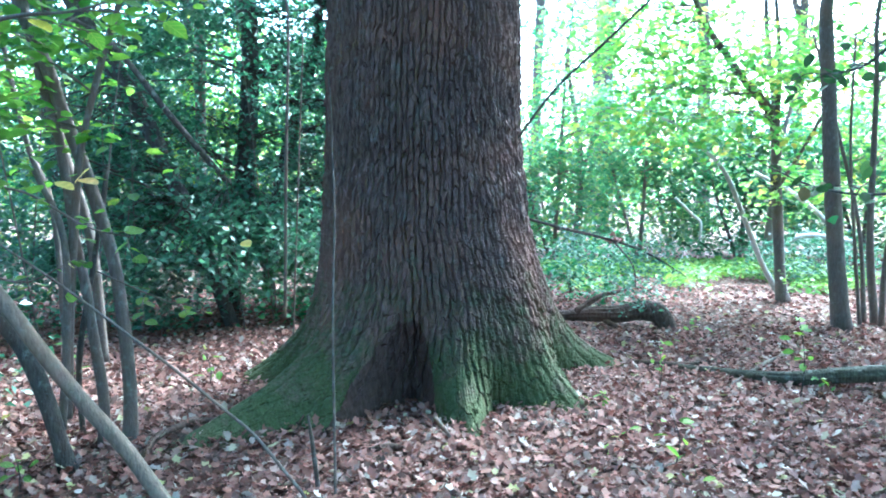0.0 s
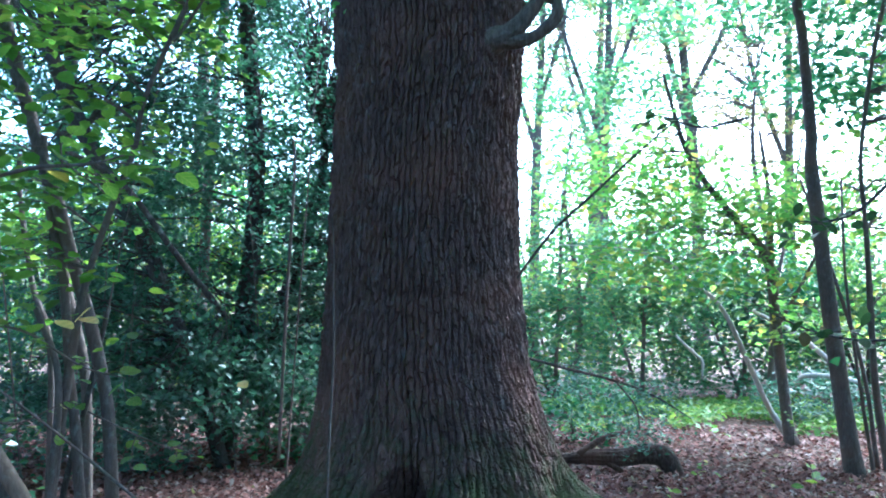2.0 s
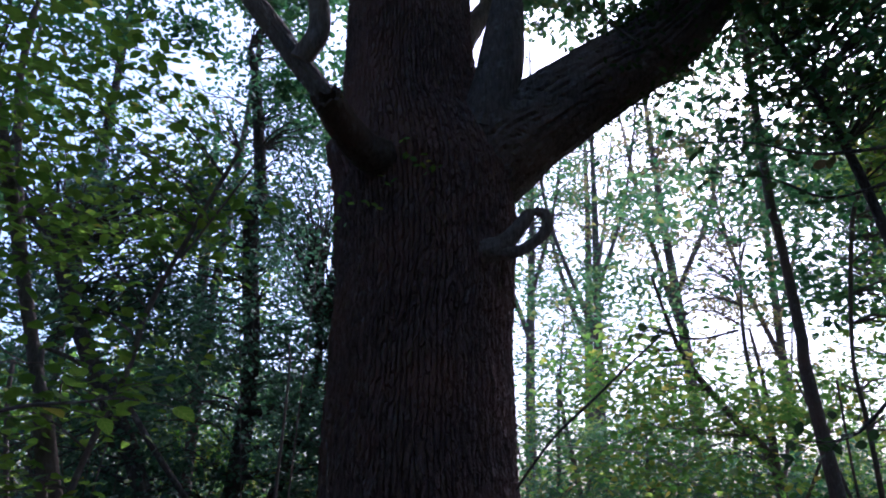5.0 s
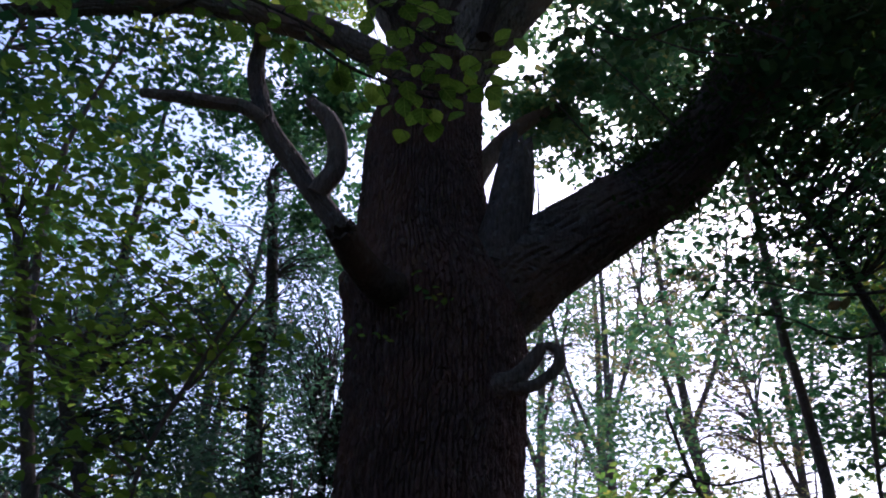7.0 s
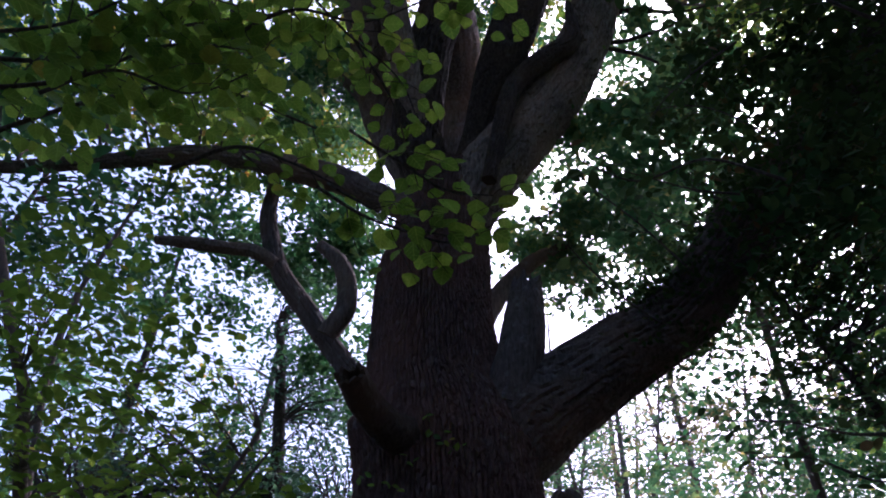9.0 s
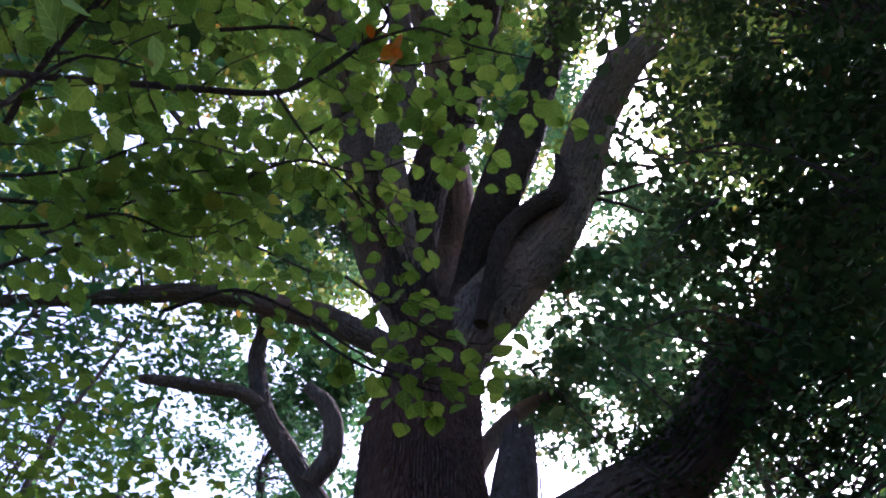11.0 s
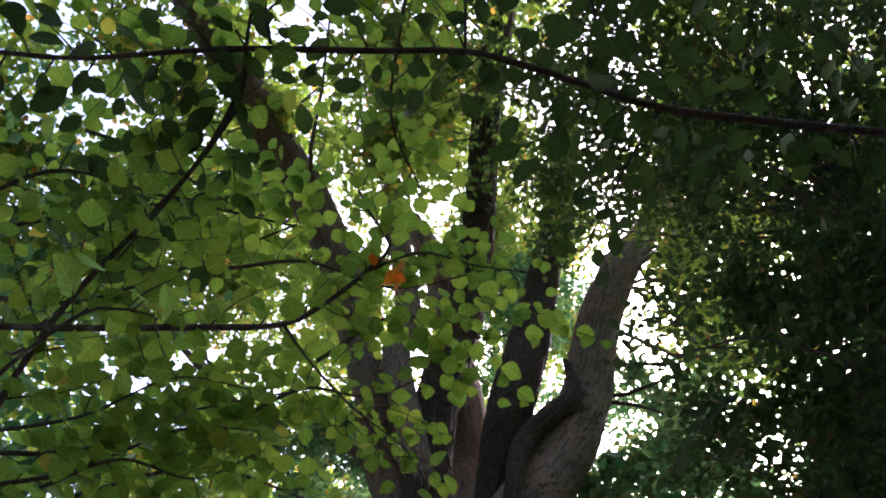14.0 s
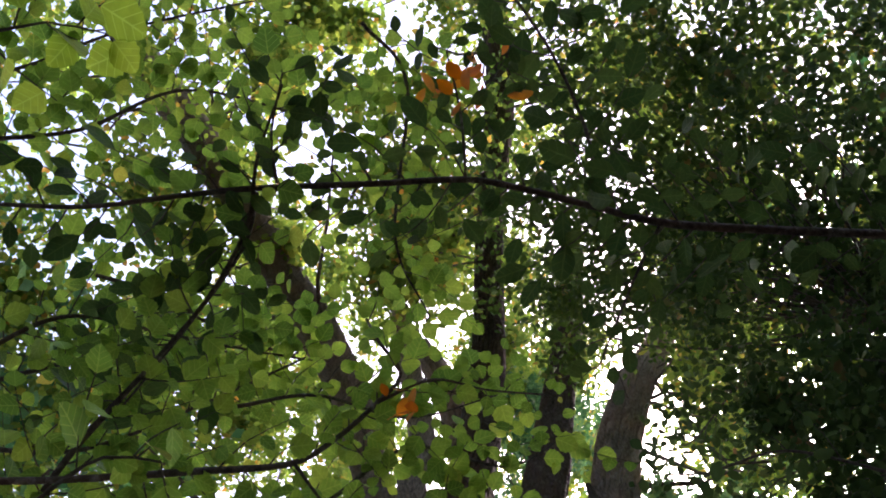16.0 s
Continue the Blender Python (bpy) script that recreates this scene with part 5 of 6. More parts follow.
for k, line in enumerate((
        [(-2.6, -0.5, 4.9, 0.0115), (-2.0, -0.45, 5.2, 0.0095), (-1.5, -0.6, 5.45, 0.0075), (-0.9, -0.7, 5.7, 0.005)],
        [(-2.08, 1.05, 4.532, 0.0114), (-1.734, 1.188, 4.699, 0.0098), (-1.315, 1.176, 5.022, 0.008), (-0.854, 1.099, 5.299, 0.0056)],
        [(-2.185, 1.713, 4.365, 0.0124), (-1.803, 1.855, 4.542, 0.0106), (-1.369, 1.84, 4.782, 0.0084), (-0.89, 1.911, 5.024, 0.006)],
        [(-2.035, 1.664, 4.058, 0.0111), (-1.69, 1.754, 4.253, 0.0095), (-1.349, 1.789, 4.551, 0.0076), (-0.974, 1.879, 4.638, 0.0053)],
        [(-2.394, 2.21, 4.411, 0.0137), (-1.934, 2.239, 4.733, 0.0118), (-1.418, 2.313, 4.948, 0.0093), (-0.816, 2.598, 4.92, 0.0064)],
        [(-2.223, 0.875, 4.765, 0.0123), (-1.779, 0.893, 5.036, 0.0106), (-1.479, 1.044, 5.243, 0.0085), (-1.185, 0.987, 5.476, 0.006)],
        [(-2.129, 0.734, 4.631, 0.0116), (-1.767, 0.639, 4.886, 0.01), (-1.364, 0.876, 5.125, 0.0081), (-0.806, 1.133, 5.317, 0.0058)],
        [(-2.131, -0.168, 4.991, 0.0122), (-1.705, -0.156, 5.23, 0.0105), (-1.269, -0.289, 5.507, 0.0084), (-0.688, -0.074, 5.752, 0.0061)],
        [(-0.395, -0.559, 5.963, 0.0125), (-0.192, -0.199, 5.998, 0.0112), (-0.364, 0.65, 5.922, 0.0082), (-0.223, 1.116, 5.817, 0.0049)],
        [(-0.755, 1.654, 4.86, 0.011), (-0.364, 1.507, 5, 0.0084), (0.074, 1.633, 4.945, 0.0056), (0.358, 1.54, 4.969, 0.0042)],
        [(-1.918, 0.713, 5.006, 0.0101), (-1.642, 0.871, 5.108, 0.0079), (-1.391, 0.926, 5.201, 0.0055), (-1.202, 1.055, 5.338, 0.0043)],
        [(-1.177, 1.842, 4.616, 0.0107), (-0.825, 1.757, 4.784, 0.0083), (-0.501, 1.833, 4.801, 0.0056), (-0.167, 1.751, 4.882, 0.0042)],
        [(-1.078, 1.119, 4.808, 0.01), (-0.741, 1.144, 4.891, 0.0077), (-0.348, 1.301, 4.884, 0.0052), (0.076, 1.256, 4.914, 0.0039)],
        [(-1.562, 0.454, 4.797, 0.0095), (-1.332, 0.591, 4.874, 0.0074), (-1.149, 0.77, 4.898, 0.0051), (-1.016, 0.866, 4.913, 0.0038)],
        [(-1.813, 1.375, 4.001, 0.0081), (-1.526, 1.432, 4.164, 0.0064), (-1.257, 1.444, 4.427, 0.0045), (-0.999, 1.601, 4.56, 0.0036)],
        [(-1.751, 1.724, 4.118, 0.0092), (-1.496, 1.729, 4.279, 0.0072), (-1.254, 1.932, 4.387, 0.0051), (-1, 1.959, 4.597, 0.0041)])):
    b = thing("hazel_branch", line[0][:3], "leafy hazel branch in the layered canopy", "branch", "branches overhead")
    spray(b, line, DARK_BARK, HAZEL, 0.092, 220 + k, side=0.52, gap=0.06, lone=24)

beech = thing("beech_branch", (-1.364, 0.054, 3.933), "long dark beech branch crossing overhead with oval leaves", "branch", "branches overhead")
BB = [(1.536, 0.531, 4.006, 0.0169), (1.346, 0.497, 4.081, 0.0156), (1.053, 0.466, 4.19, 0.0153), (0.701, 0.416, 4.283, 0.0148), (0.455, 0.33, 4.31, 0.0129), (0.23, 0.249, 4.359, 0.0121), (0.024, 0.191, 4.382, 0.0111), (-0.308, 0.166, 4.376, 0.0121), (-0.712, 0.126, 4.309, 0.0108), (-0.96, 0.114, 4.233, 0.0095), (-1.177, 0.101, 4.088, 0.008), (-1.363, 0.049, 3.934, 0.0067), (-1.496, 0.002, 3.85, 0.0048)]
spray(beech, BB, DARK_BARK, BEECH, 0.115, 240, shape=LEAF_BEECH, side=0.46, gap=0.05, lone=150)
for k, line in enumerate(([(0.466, 0.32, 4.31, 0.0079), (0.471, 0.087, 4.388, 0.007), (0.386, -0.201, 4.461, 0.006), (0.26, -0.461, 4.559, 0.0051)], [(-0.704, 0.139, 4.31, 0.0078), (-0.775, 0.323, 4.266, 0.0069), (-0.993, 0.561, 4.193, 0.0058), (-1.241, 0.803, 4.057, 0.0038)], [(-0.635, 0.12, 4.328, 0.0059), (-0.63, -0.046, 4.339, 0.0049), (-0.56, -0.249, 4.35, 0.0029)], [(0.025, 0.185, 4.383, 0.0061), (0.031, -0.044, 4.398, 0.005), (0.008, -0.264, 4.445, 0.003)], [(0.683, 0.413, 4.289, 0.0069), (0.579, 0.624, 4.319, 0.0051), (0.439, 0.943, 4.347, 0.0032)])):
    spray(beech, line, DARK_BARK, BEECH, 0.11, 241 + k, shape=LEAF_BEECH, side=0.38, gap=0.055, lone=20)
near = thing("hazel_branch", (-0.937, -0.319, 3.127), "near hazel twig with large corrugated light green leaves", "branch", "branches overhead")
spray(near, [(-0.932, -0.337, 3.127, 0.0044), (-0.859, -0.314, 3.176, 0.0036), (-0.766, -0.328, 3.223, 0.0026), (-0.675, -0.3, 3.268, 0.0016)], DARK_BARK, BACKLIT, 0.115, 236, side=0.16, gap=0.09, lone=12)
brown = thing("dead_leaves", (0.049, -0.162, 4.498), "bunch of withered orange leaves caught on a twig", "leaves")
adopt(new("foliage", leaf_mesh("foliage", np.array((0.067, -0.159, 4.457)) + rng.normal(size=(16, 3)) * (0.07, 0.05, 0.07), 0.075, AUTUMN, LEAF_BEECH, 1.0, 6, True)), brown)
adopt(new("foliage", leaf_mesh("foliage", np.array((-0.31, 1.032, 4.397)) + rng.normal(size=(9, 3)) * 0.035, 0.08, AUTUMN, LEAF_BEECH, 1.0, 7, True)), brown)

# dark evergreen mass on the right of the canopy
dark = thing("holly_tree", (4.6, 2.6, 0), "dark holly with dense drooping glossy foliage", "tree")
DK = [(4.6, 2.6, 0, 0.09), (4.4, 2.5, 2.5, 0.08), (4.0, 2.4, 5.0, 0.06), (3.6, 2.2, 7.5, 0.03)]
limb("trunk", DK, DARK_BARK, dark, seed=250, step=0.1, sides=14)
DKB = [(2.629, 1.792, 6.81, 1.0, 1.0, 1.2), (2.366, 2.748, 5.689, 0.9, 0.9, 0.9), (2.207, 1.589, 6.513, 0.9, 0.9, 0.9), (2.639, 0.122, 6.583, 1.0, 1.0, 0.8), (2.768, 4.108, 5.02, 0.8, 0.9, 0.9), (1.862, 3.411, 6.263, 0.4, 0.5, 0.45), (2.069, 2.667, 6.17, 0.5, 0.5, 0.6), (3.2, 1.0, 7.0, 1.0, 1.0, 0.8), (2.6, 2.4, 4.7, 0.6, 0.7, 0.6), (3.0, 1.6, 5.6, 0.8, 0.9, 0.9), (1.9, 2.3, 6.9, 0.5, 0.5, 0.6), (2.3, 3.4, 5.9, 0.7, 0.6, 0.6), (1.95, 2.6, 5.1, 0.4, 0.4, 0.35), (2.2, 1.9, 5.4, 0.5, 0.5, 0.5)]
cen = crown("crown", DKB, 15500, 0.07, EVERGREEN, dark, shape=LEAF_OVAL, gaps=0.3, seed=251, per=55, tilt=0.8, spread=0.14)
DKH = [(2.051, 1.627, 7.9, 0.9, 0.9, 0.6), (2.008, 0.461, 7.6, 1.2, 1.0, 0.6), (1.409, 1.55, 8.1, 0.8, 0.9, 0.5), (0.948, 2.356, 8.7, 0.45, 0.5, 0.45), (1.605, 0.084, 7.7, 0.9, 0.8, 0.5), (3.0, -0.3, 7.9, 1.2, 0.9, 0.6), (3.2, 0.6, 7.6, 1.0, 1.0, 0.6), (2.2, -0.6, 8.0, 1.2, 0.8, 0.6), (1.0, 1.6, 9.3, 0.7, 0.8, 0.5), (0.9, 0.6, 9.6, 0.7, 0.8, 0.5), (0.3, 1.0, 7.7, 0.5, 0.6, 0.4), (0.9, -0.5, 8.2, 0.7, 0.7, 0.4), (1.1, 1.1, 8.0, 0.5, 0.8, 0.4), (1.15, 2.2, 8.2, 0.4, 0.6, 0.5)]
cenh = crown("high_crown", DKH, 12000, 0.07, CANOPY, dark, shape=LEAF_OVAL, gaps=0.35, seed=253, per=36, tilt=0.8, spread=0.16)
twigs("high_branchwork", inside(DK, 0.3, 0.2), cenh[::4], DARK_BARK, dark, r0=0.014, seed=254, reach=3.6)
twigs("branchwork", inside(DK, 0.3, 0.2), cen[::2], DARK_BARK, dark, r0=0.015, seed=252)
lean = thing("young_beech", (3.7, 4.7, 0), "leaning young beech with dull green leaves beneath the oak limb", "tree")
LN = [(3.7, 4.7, -0.05, 0.0558), (3.5, 4.68, 1.5, 0.0465), (3.15, 4.64, 3.4, 0.0372), (2.941, 4.6, 4.177, 0.0322), (2.83, 4.6, 4.506, 0.031), (2.691, 4.6, 4.833, 0.0291), (2.523, 4.6, 5.205, 0.026), (2.361, 4.6, 5.521, 0.0211), (2.15, 4.55, 5.9, 0.0124)]
limb("trunk", LN, DARK_BARK, lean, seed=255, step=0.1, sides=12)
LNB = [(2.9, 4.0, 4.6, 0.6, 0.6, 0.5), (3.2, 4.4, 5.3, 0.7, 0.7, 0.5), (3.5, 4.0, 4.2, 0.6, 0.6, 0.5), (2.55, 4.7, 4.2, 0.45, 0.5, 0.4), (3.6, 3.6, 5.4, 0.7, 0.7, 0.6), (2.9, 3.2, 4.2, 0.5, 0.5, 0.4), (3.7, 4.8, 3.4, 0.5, 0.5, 0.5), (2.2, 4.9, 4.5, 0.35, 0.4, 0.4)]
cen = crown("crown", LNB, 3600, 0.07, MID, lean, shape=LEAF_OVAL, gaps=0.3, seed=256, per=12, tilt=0.6, spread=0.2, flat=0.5)
twigs("branchwork", inside(LN, 0.3, 0.2), cen[::2], DARK_BARK, lean, r0=0.012, seed=257)
# sprays that reach in front of the bright gap
reach = thing("holly_branch", (1.522, 3.755, 2.605), "dark holly twigs with broad leaves against the bright glade", "branch")
for k, line in enumerate(([(1.904, 2.989, 2.13, 0.0091), (1.787, 3.087, 1.989, 0.0071), (1.682, 3.151, 1.952, 0.0048), (1.585, 3.199, 1.959, 0.0025)], [(1.941, 2.913, 1.472, 0.0079), (1.776, 3.015, 1.436, 0.0059), (1.592, 3.117, 1.47, 0.0049), (1.407, 3.204, 1.569, 0.0025)], [(1.683, 3.91, 2.627, 0.008), (1.459, 4.007, 2.596, 0.0065), (1.249, 4.058, 2.671, 0.005), (1.159, 4.096, 2.627, 0.0033)], [(2.273, 3.031, 3.344, 0.0108), (1.97, 3.316, 3.432, 0.0088), (1.71, 3.495, 3.592, 0.0062), (1.44, 3.681, 3.692, 0.0033)], [(2.435, 3.317, 3.322, 0.0102), (2.175, 3.619, 3.318, 0.0078), (1.915, 3.791, 3.526, 0.0066), (1.666, 3.988, 3.61, 0.0035)], [(1.852, 1.798, 4.751, 0.0095), (1.445, 1.755, 5.003, 0.0072), (1.08, 1.87, 5.084, 0.006), (0.799, 1.881, 5.162, 0.003)], [(1.131, 3.4, 4.16, 0.008), (0.919, 3.4, 4.359, 0.006), (0.702, 3.4, 4.658, 0.005), (0.508, 3.4, 5.028, 0.0025)], [(1.356, 3.4, 4.586, 0.008), (1.118, 3.4, 4.948, 0.006), (0.889, 3.4, 5.238, 0.005), (0.683, 3.4, 5.548, 0.0025)], [(1.839, 2.9, 5.252, 0.008), (1.616, 2.9, 5.468, 0.006), (1.371, 2.9, 5.518, 0.005), (1.129, 2.9, 5.423, 0.0025)], [(1.565, 2.9, 4.711, 0.008), (1.319, 2.9, 4.747, 0.006), (1.112, 2.9, 4.832, 0.005), (0.898, 2.9, 4.919, 0.0025)], [(2.007, 2.7, 6.428, 0.008), (1.797, 2.7, 6.586, 0.006), (1.533, 2.7, 6.75, 0.005), (1.206, 2.7, 6.65, 0.0025)], [(2.088, 2.4, 7.195, 0.01), (1.708, 2.4, 6.695, 0.008), (1.403, 2.4, 6.348, 0.006), (1.105, 2.4, 6.277, 0.003)], [(1.807, 2.4, 6.008, 0.009), (1.545, 2.4, 6.019, 0.007), (1.28, 2.4, 5.883, 0.005), (1.113, 2.4, 5.963, 0.003)], [(1.583, 2.4, 5.471, 0.009), (1.341, 2.4, 5.245, 0.007), (1.107, 2.4, 4.989, 0.005), (0.955, 2.4, 4.758, 0.003)], [(1.666, 2.599, 4.515, 0.01), (1.297, 2.618, 4.698, 0.0075), (0.956, 2.773, 4.69, 0.0061), (0.636, 2.734, 4.82, 0.0031)])):
    spray(reach, line, DARK_BARK, EVERGREEN, 0.1, 260 + k, shape=LEAF_BEECH, side=0.28, gap=0.1, lone=12, flat=0.6)
glint = leaf_mesh("leaf", np.zeros((1, 3)), 0.1, EVERGREEN, LEAF_BEECH, 0.0, 3, True, np.zeros(1))
r9 = np.random.default_rng(265)
for x, z in ((1.597, 1.978), (1.588, 1.923), (1.765, 2.05), (1.709, 1.959), (1.845, 1.935), (1.876, 2.043), (1.393, 1.584), (1.474, 1.613), (1.568, 1.557), (1.631, 1.544), (1.697, 1.47), (1.845, 1.495), (1.901, 1.519), (1.913, 1.39), (1.8, 1.9), (1.92, 1.96), (1.88, 1.45)):
    o = adopt(new("leaf", glint), reach)
    o.matrix_basis = Matrix.LocRotScale(Vector((x - 0.03, 3.15 + 0.12 * r9.random(), z)), Euler((1.1 + 0.35 * r9.normal(), 0.5 * r9.normal(), 0.5 * r9.normal())), None)
twig = thing("bare_twig", (0.557, 5.3, 1.809), "thin bare twig arching from the trunk", "twig")
limb("twig", [(0.501, 5.35, 1.73, 0.0104), (0.626, 5.2, 1.922, 0.01), (0.791, 5, 2.141, 0.0096), (1.013, 4.8, 2.35, 0.0092), (1.245, 4.6, 2.571, 0.007), (1.496, 4.5, 2.791, 0.0055)], DARK_BARK, twig, seed=270, step=0.05, sides=6)

droop = thing("bare_twig", (0.756, 6.2, 1.142), "dead drooping twig with a clump of withered leaves", "twig")
limb("twig", [(0.672, 6.1, 1.181, 0.0143), (1.048, 6.2, 1.079, 0.0146), (1.487, 6.3, 0.968, 0.0123), (1.84, 6.4, 0.838, 0.0101), (2.207, 6.5, 0.622, 0.0051)], DARK_BARK, droop, seed=275, step=0.05, sides=6)
limb("twig", [(1.487, 6.3, 0.968, 0.0099), (1.639, 6.2, 0.761, 0.0073), (1.668, 6.2, 0.564, 0.0049)], DARK_BARK, droop, seed=276, step=0.05, sides=5)
adopt(new("withered_clump", leaf_mesh("withered_clump", np.array((1.472, 6.28, 0.979)) + rng.normal(size=(14, 3)) * (0.05, 0.03, 0.025), 0.07, LITTER, LEAF_LOBED, 0.9, 12)), droop)
crown("foliage", [(*(1.818, 6.5, 0.828), 0.35, 0.2, 0.2), (*(1.222, 6.6, 0.922), 0.3, 0.2, 0.15), (*(1.803, 6.6, 0.451), 0.3, 0.2, 0.15)], 1100, 0.045, HOLLY, droop, seed=277, per=8, spread=0.1)

# ---------------------------------------------------------------- on the ground
log = thing("fallen_log", (1.749, 6.973, 0), "arched dark fallen bough resting on leaf litter", "log")
limb("bough", [(1.194, 7.5, 0.068, 0.0416), (1.48, 7.3, 0.129, 0.0751), (1.744, 7.2, 0.148, 0.0855), (1.958, 7.15, 0.192, 0.0962), (2.119, 7.12, 0.18, 0.1015), (2.206, 7.1, 0.087, 0.0957), (2.266, 7.1, -0.039, 0.0789)], LOG_BARK, log, seed=271, step=0.02, sides=24, bark=0.012, plate=0.04)
limb("side_branch", [(1.585, 7.25, 0.115, 0.0345), (1.723, 7.1, 0.041, 0.0282), (1.867, 7, -0.006, 0.0139)], LOG_BARK, log, seed=272, step=0.04, sides=8)
limb("side_branch", [(1.364, 7.3, 0.153, 0.0404), (1.613, 7.4, 0.294, 0.0263), (1.929, 7.5, 0.356, 0.0148)], LOG_BARK, log, seed=273, step=0.04, sides=8)
bough = thing("fallen_branch", (2.494, 5.061, 0), "long mossy fallen branch lying on the leaves", "branch")
limb("branch", [(1.841, 5.55, 0.045, 0.0177), (2.07, 5.45, 0.032, 0.0304), (2.288, 5.25, 0.056, 0.0335), (2.509, 5.1, 0.072, 0.0489), (2.766, 5.05, 0.102, 0.0565), (3.017, 5, 0.132, 0.0599), (3.415, 5, 0.149, 0.0598)], bark_material("mossy_branch", (0.028, 0.027, 0.02), (0.1, 0.092, 0.066), lichen=0.3), bough, seed=274, step=0.03, sides=20, bark=0.008, plate=0.04)
for k, line in enumerate(([(-1.604, 3.755, 0.02, 0.018), (-1.614, 4.0, 0.05, 0.021), (-1.493, 4.231, 0.05, 0.02), (-1.36, 4.29, 0.03, 0.017)], [(-0.042, 3.704, 0.25, 0.0119), (0.019, 3.909, 0.1, 0.0126), (0.052, 4.02, 0.01, 0.0081)], [(1.519, 5.673, 0.05, 0.0181), (1.865, 5.623, 0.04, 0.0202), (2.181, 5.751, 0.03, 0.0137)], [(0.803, 3.741, 0.02, 0.006), (0.998, 3.565, 0.03, 0.0072), (1.232, 3.664, 0.02, 0.0044)], [(-0.444, 3.822, 0.02, 0.0154), (-0.292, 3.853, 0.04, 0.0186), (-0.168, 3.855, 0.02, 0.0093)], [(1.968, 4.96, 0.03, 0.0099), (2.604, 5.673, 0.05, 0.0136), (3.108, 6.141, 0.03, 0.0098)])):
    s = thing("stick", line[0][:3], "weathered stick lying on the leaf litter", "stick", "sticks on the ground")
    limb("stick_wood", line, DEAD_WOOD if k % 2 else LOG_BARK, s, seed=280 + k, step=0.04, sides=8)

# upright young shoots in front of the oak
shoot = thing("sapling", (-0.494, 3.184, 0), "single thin upright sapling before the trunk", "sapling", "saplings")
limb("stem", [(-0.502, 3.25, -0.031, 0.0074), (-0.502, 3.25, 0.349, 0.0065), (-0.502, 3.25, 0.879, 0.0056), (-0.488, 3.25, 1.343, 0.0055), (-0.494, 3.25, 1.595, 0.0047), (-0.495, 3.25, 1.805, 0.0032), (-0.507, 3.25, 1.959, 0.0016)], STEM_BARK, shoot, seed=290, step=0.05, sides=7)
shoot2 = thing("sapling", (-0.587, 3.302, 0), "short thin stick-like seedling before the trunk", "sapling", "saplings")
limb("stem", [(-0.596, 3.35, -0.027, 0.0122), (-0.619, 3.35, 0.203, 0.0108), (-0.643, 3.35, 0.383, 0.0067)], DARK_BARK, shoot2, seed=291, step=0.05, sides=7)


def seedling(at, h, n, seed):
    r = np.random.default_rng(seed)
    t = thing("seedling", at, "small seedling with a few bright green leaves", "seedling", "seedlings on the ground")
    x, y, z = at
    line = [(x, y, z, 0.004), (x + 0.02, y, z + h * 0.5, 0.003), (x - 0.02, y + 0.03, z + h, 0.0015)]
    limb("stem", line, DARK_BARK, t, seed=seed, step=0.05, sides=6)
    p = np.array([(x, y, z + h * (0.45 + 0.55 * k / n)) for k in range(n)]) + r.normal(size=(n, 3)) * (0.05, 0.05, 0.015)
    me = leaf_mesh("leaf", np.zeros((1, 3)), 0.095, HAZEL, LEAF_BEECH, 0.0, 3, True, np.zeros(1))
    for k in range(n):
        o = new("leaf", me)
        adopt(o, t)
        g = 0.7 + 0.6 * r.random()
        o.matrix_basis = Matrix.LocRotScale(Vector(p[k]), Euler((r.normal() * 0.4, r.normal() * 0.4, r.random() * 6.3)), (g, g, g))


for k, (at, h, n) in enumerate((((1.502, 4.925, 0), 0.42, 11), ((1.209, 3.638, 0), 0.3, 9), ((2.364, 4.673, -0), 0.62, 12), ((0.956, 3.874, 0), 0.12, 4), ((1.034, 4.673, 0), 0.1, 5), ((2.626, 4.925, 0), 0.14, 6), ((2.408, 6.721, 0), 0.2, 8), ((-1.676, 5.061, 0), 0.25, 6), ((-2.021, 3.302, 0), 0.2, 9), ((1.244, 3.364, 0), 0.08, 5), ((-2.334, 4.445, 0), 0.5, 8), ((3.739, 7.854, 0), 0.6, 12))):
    seedling(at, h, n, 300 + k)

hang = thing("yellow_leaf", (-1.012, 3.753, 1.183), "single yellow leaf hanging on a thread-thin twig", "leaf", "yellow leaves")
adopt(new("blade", leaf_mesh("blade", np.array([(-1.045, 3.744, 1.178)]), 0.085, YELLOW, LEAF_BEECH, 0.3, 8, True, np.zeros(1))), hang)
limb("stalk", [(*(-1.012, 3.753, 1.189), 0.001), (*(-1.004, 3.872, 1.553), 0.001), (*(-1.118, 4.114, 2.059), 0.0015), (*(-1.555, 4.223, 2.452), 0.002)], DARK_BARK, hang, seed=9, step=0.1, sides=4)
pair = thing("yellow_leaf", (-1.879, 3.75, 1.479), "pair of yellow leaves on a hazel stem", "leaf", "yellow leaves")
blade = leaf_mesh("blade", np.zeros((1, 3)), 0.12, YELLOW, LEAF_BEECH, 0.0, 9, True, np.zeros(1))
for p, turn in (((-1.98, 3.7, 1.488), 0.1), ((-1.849, 3.68, 1.499), -0.05), ((-1.867, 3.68, 1.477), -0.9)):
    o = adopt(new("blade", blade), pair)
    o.matrix_basis = Matrix.LocRotScale(Vector(p), Euler((0.32, turn, 0.0)), None)

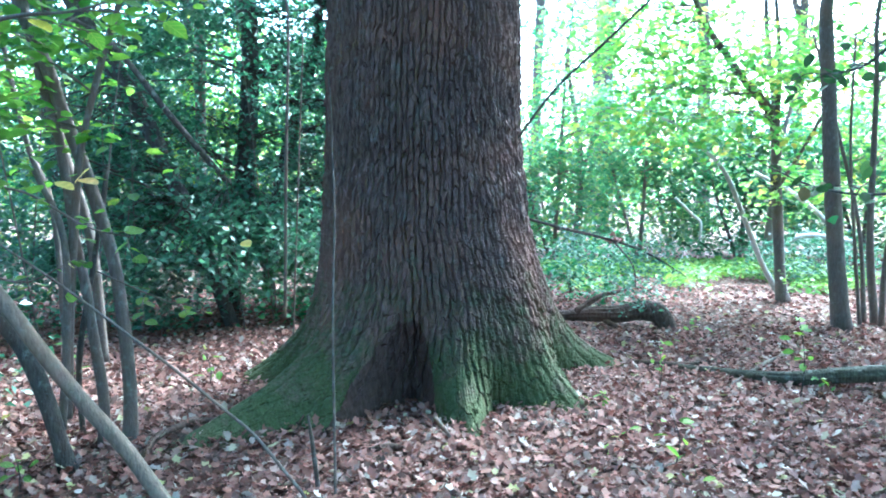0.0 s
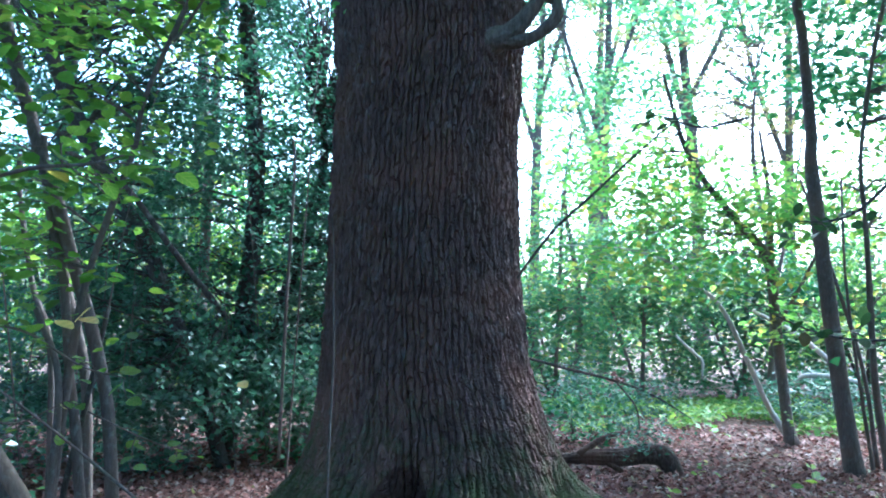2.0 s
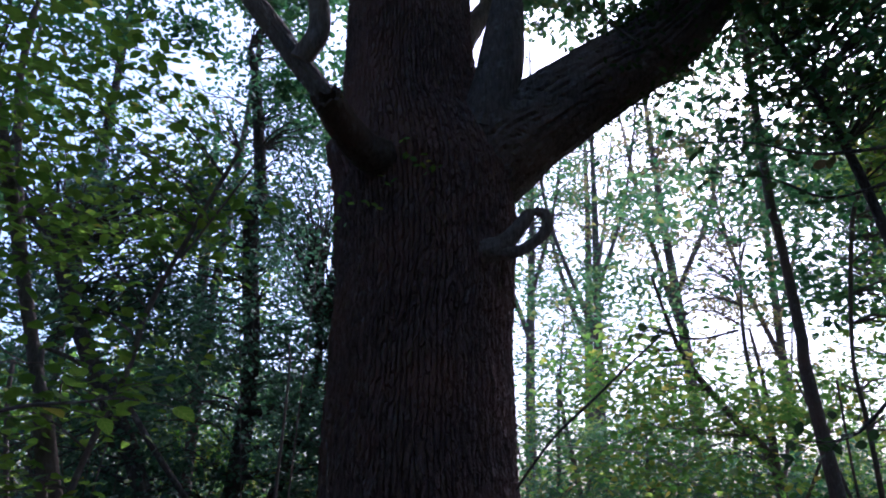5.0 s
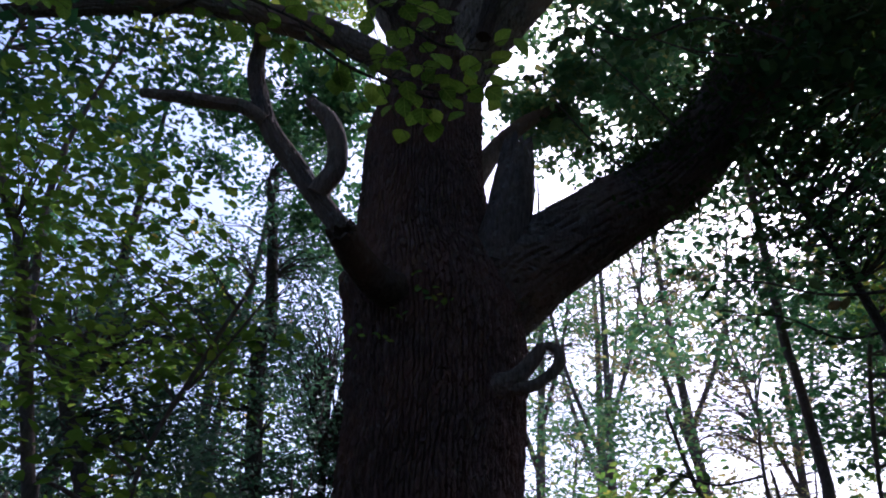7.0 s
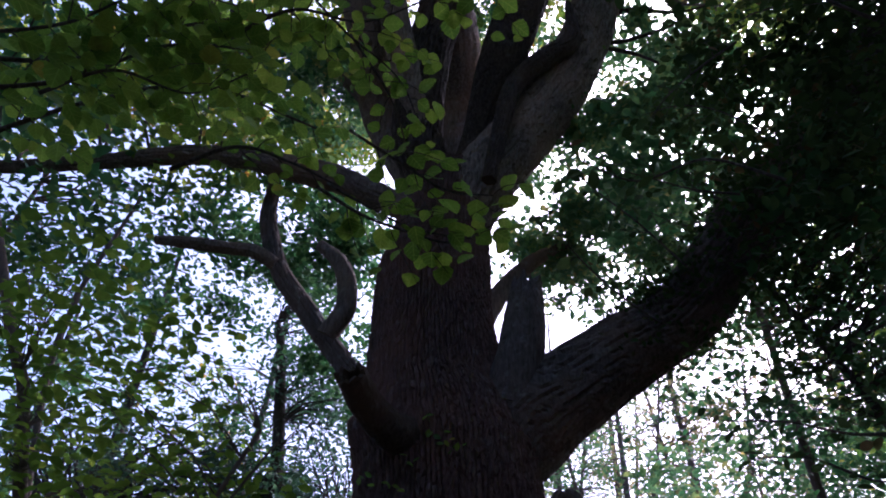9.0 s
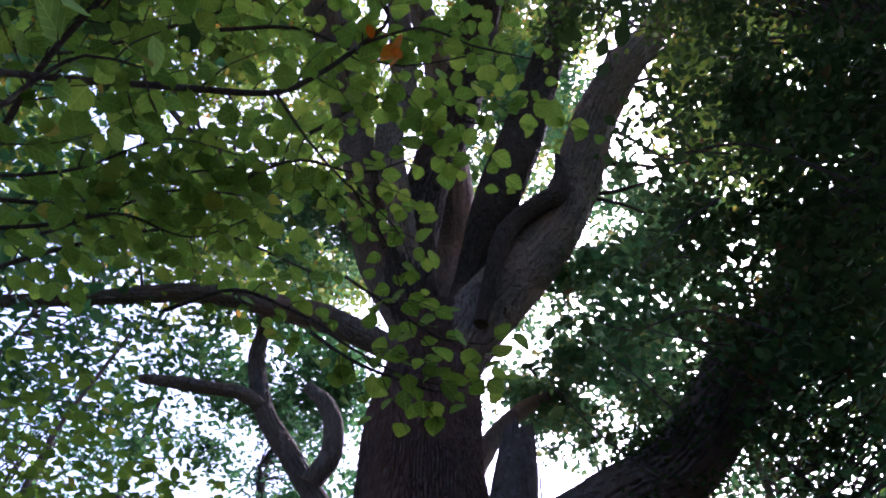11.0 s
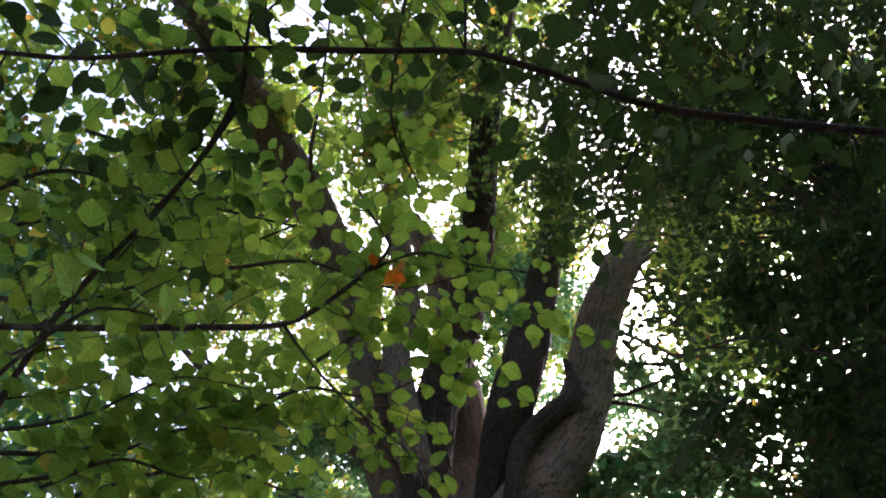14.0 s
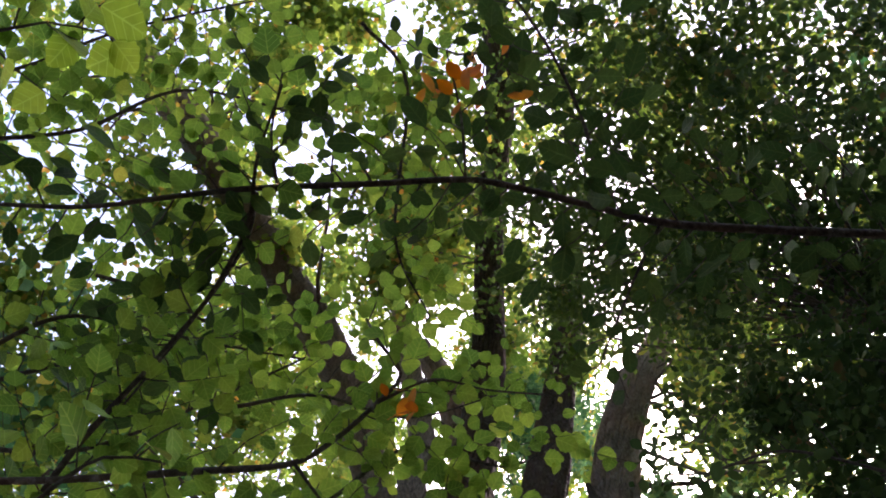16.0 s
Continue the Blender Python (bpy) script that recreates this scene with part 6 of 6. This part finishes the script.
# low green growth in the glade and dark brambles under the thicket
glade = thing("ground_cover", (3.4, 11.4, 0), "bright low green plants carpeting the glade", "plants", kind="stuff")
g = np.random.default_rng(310)
gx, gy = 1.5 + 4.8 * g.random(5200), 9.3 + 3.4 * g.random(5200)
keep = smooth_noise(gx, gy, 0 * gx, 1.6, 11) + 0.5 * (gy - 10.2) > -0.15
gx, gy = gx[keep], gy[keep]
adopt(tagged(new("foliage", leaf_mesh("foliage", np.stack([gx, gy, ground_height(gx, gy) + 0.03 + 0.14 * g.random(len(gx))], 1), 0.1, GRASS, LEAF_OVAL, 0.5, 311)), kind="stuff"), glade)
for k, (x, y, w, m) in enumerate(((-4.4, 6.4, 0.8, MID), (-5.8, 5.4, 0.9, HOLLY), (-3.0, 4.2, 0.25, HOLLY), (1.8, 8.8, 0.6, MID), (5.4, 10.6, 1.0, HOLLY), (7.4, 10.4, 1.1, MID), (-2.6, 6.9, 0.5, HOLLY), (-1.6, 7.6, 0.6, MID))):
    b = thing("bramble", (x, y, 0), "low tangle of bramble with dull green leaves", "bramble", "brambles")
    cen = crown("foliage", [(x, y, 0.35, w, w * 0.7, 0.4)], int(1500 * w), 0.075, m, b, seed=320 + k, per=14, tilt=0.6, spread=0.14)
    twigs("canework", [(x, y, 0.0), (x + 0.2, y, 0), (x - 0.2, y + 0.1, 0)], cen[::2], DARK_BARK, b, r0=0.006, seed=330 + k, sag=0.3)
dead = thing("dead_branch", (4.288, 12, 0.543), "bleached dead branch caught in the shrubs", "branch")
limb("branch", [(3.781, 11.8, 1.205, 0.023), (4.066, 11.8, 0.929, 0.0277), (4.209, 11.8, 0.79, 0.0277), (4.2, 11.8, 0.512, 0.0139)], PALE_WOOD, dead, seed=340, step=0.06, sides=6)
lying = thing("dead_branch", (5.021, 10.4, 0.671), "bleached fallen trunk propped in the undergrowth", "branch")
limb("branch", [(4.538, 10.6, 1.605, 0.0247), (5.039, 10.5, 1.319, 0.0327), (5.412, 10.4, 0.997, 0.0366), (5.668, 10.4, 0.752, 0.0366)], PALE_WOOD, lying, seed=341, step=0.06, sides=8)
limb("branch", [(4.95, 10.2, 0.62, 0.02), (5.05, 10.2, 0.7, 0.032), (5.35, 10.2, 0.7, 0.036), (5.8, 10.2, 0.62, 0.034)], PALE_WOOD, lying, seed=342, step=0.06, sides=8)


# leaf litter over the woodland floor
def litter():
    r = np.random.default_rng(400)
    n = 62000
    x = r.uniform(-4.2, 4.8, n)
    y = 2.3 + 4.7 * r.random(n)
    keep = np.hypot(x - OAK[0], y - OAK[1]) > 0.85
    x, y = x[keep], y[keep]
    z = ground_height(x, y) + 0.006 + 0.045 * r.random(len(x)) ** 1.5
    o = new("leaf_litter", leaf_mesh("leaf_litter", np.stack([x, y, z], 1), 0.06, LITTER, LEAF_LOBED, 0.55, 401))
    tagged(o, "thick litter of fallen brown and tan oak leaves", "leaf litter", kind="stuff")
    n = 62000
    x = np.concatenate([r.uniform(-7.5, 8.5, n), r.uniform(-9, 10, 7000)])
    y = np.concatenate([1.6 + 8.5 * r.random(n), r.uniform(9, 14, 7000)])
    inner = (np.abs(x - 0.3) < 4.4) & (y > 2.4) & (y < 6.9)
    keep = (np.hypot(x - OAK[0], y - OAK[1]) > 0.85) & ((x > 1.3) | (y < 9.5) | (r.random(len(x)) < 0.12)) & (~inner | (r.random(len(x)) < 0.35))
    x, y = x[keep], y[keep]
    z = ground_height(x, y) + 0.004 + 0.035 * r.random(len(x)) ** 2
    far = new("far_litter", leaf_mesh("far_litter", np.stack([x, y, z], 1), 0.07, LITTER, LEAF_SMALL, 0.45, 402))
    far.parent = tagged(far, kind="stuff") and o
    me = leaf_mesh("leaf", np.zeros((1, 3)), 0.08, LITTER, LEAF_LOBED, 0.0, 3, False, np.zeros(1))
    for k in range(300):
        px, py = r.uniform(-2.4, 3.0), r.uniform(2.9, 4.6)
        if math.hypot(px - OAK[0], py - OAK[1]) < 1.3:
            continue
        p = new("leaf", me)
        p.parent = o
        g = 0.7 + 0.5 * r.random()
        p.matrix_basis = Matrix.LocRotScale(Vector((px, py, float(ground_height(px, py)) + 0.035)), Euler((r.normal() * 0.25, r.normal() * 0.25, r.random() * 6.3)), (g, g, g))


litter()
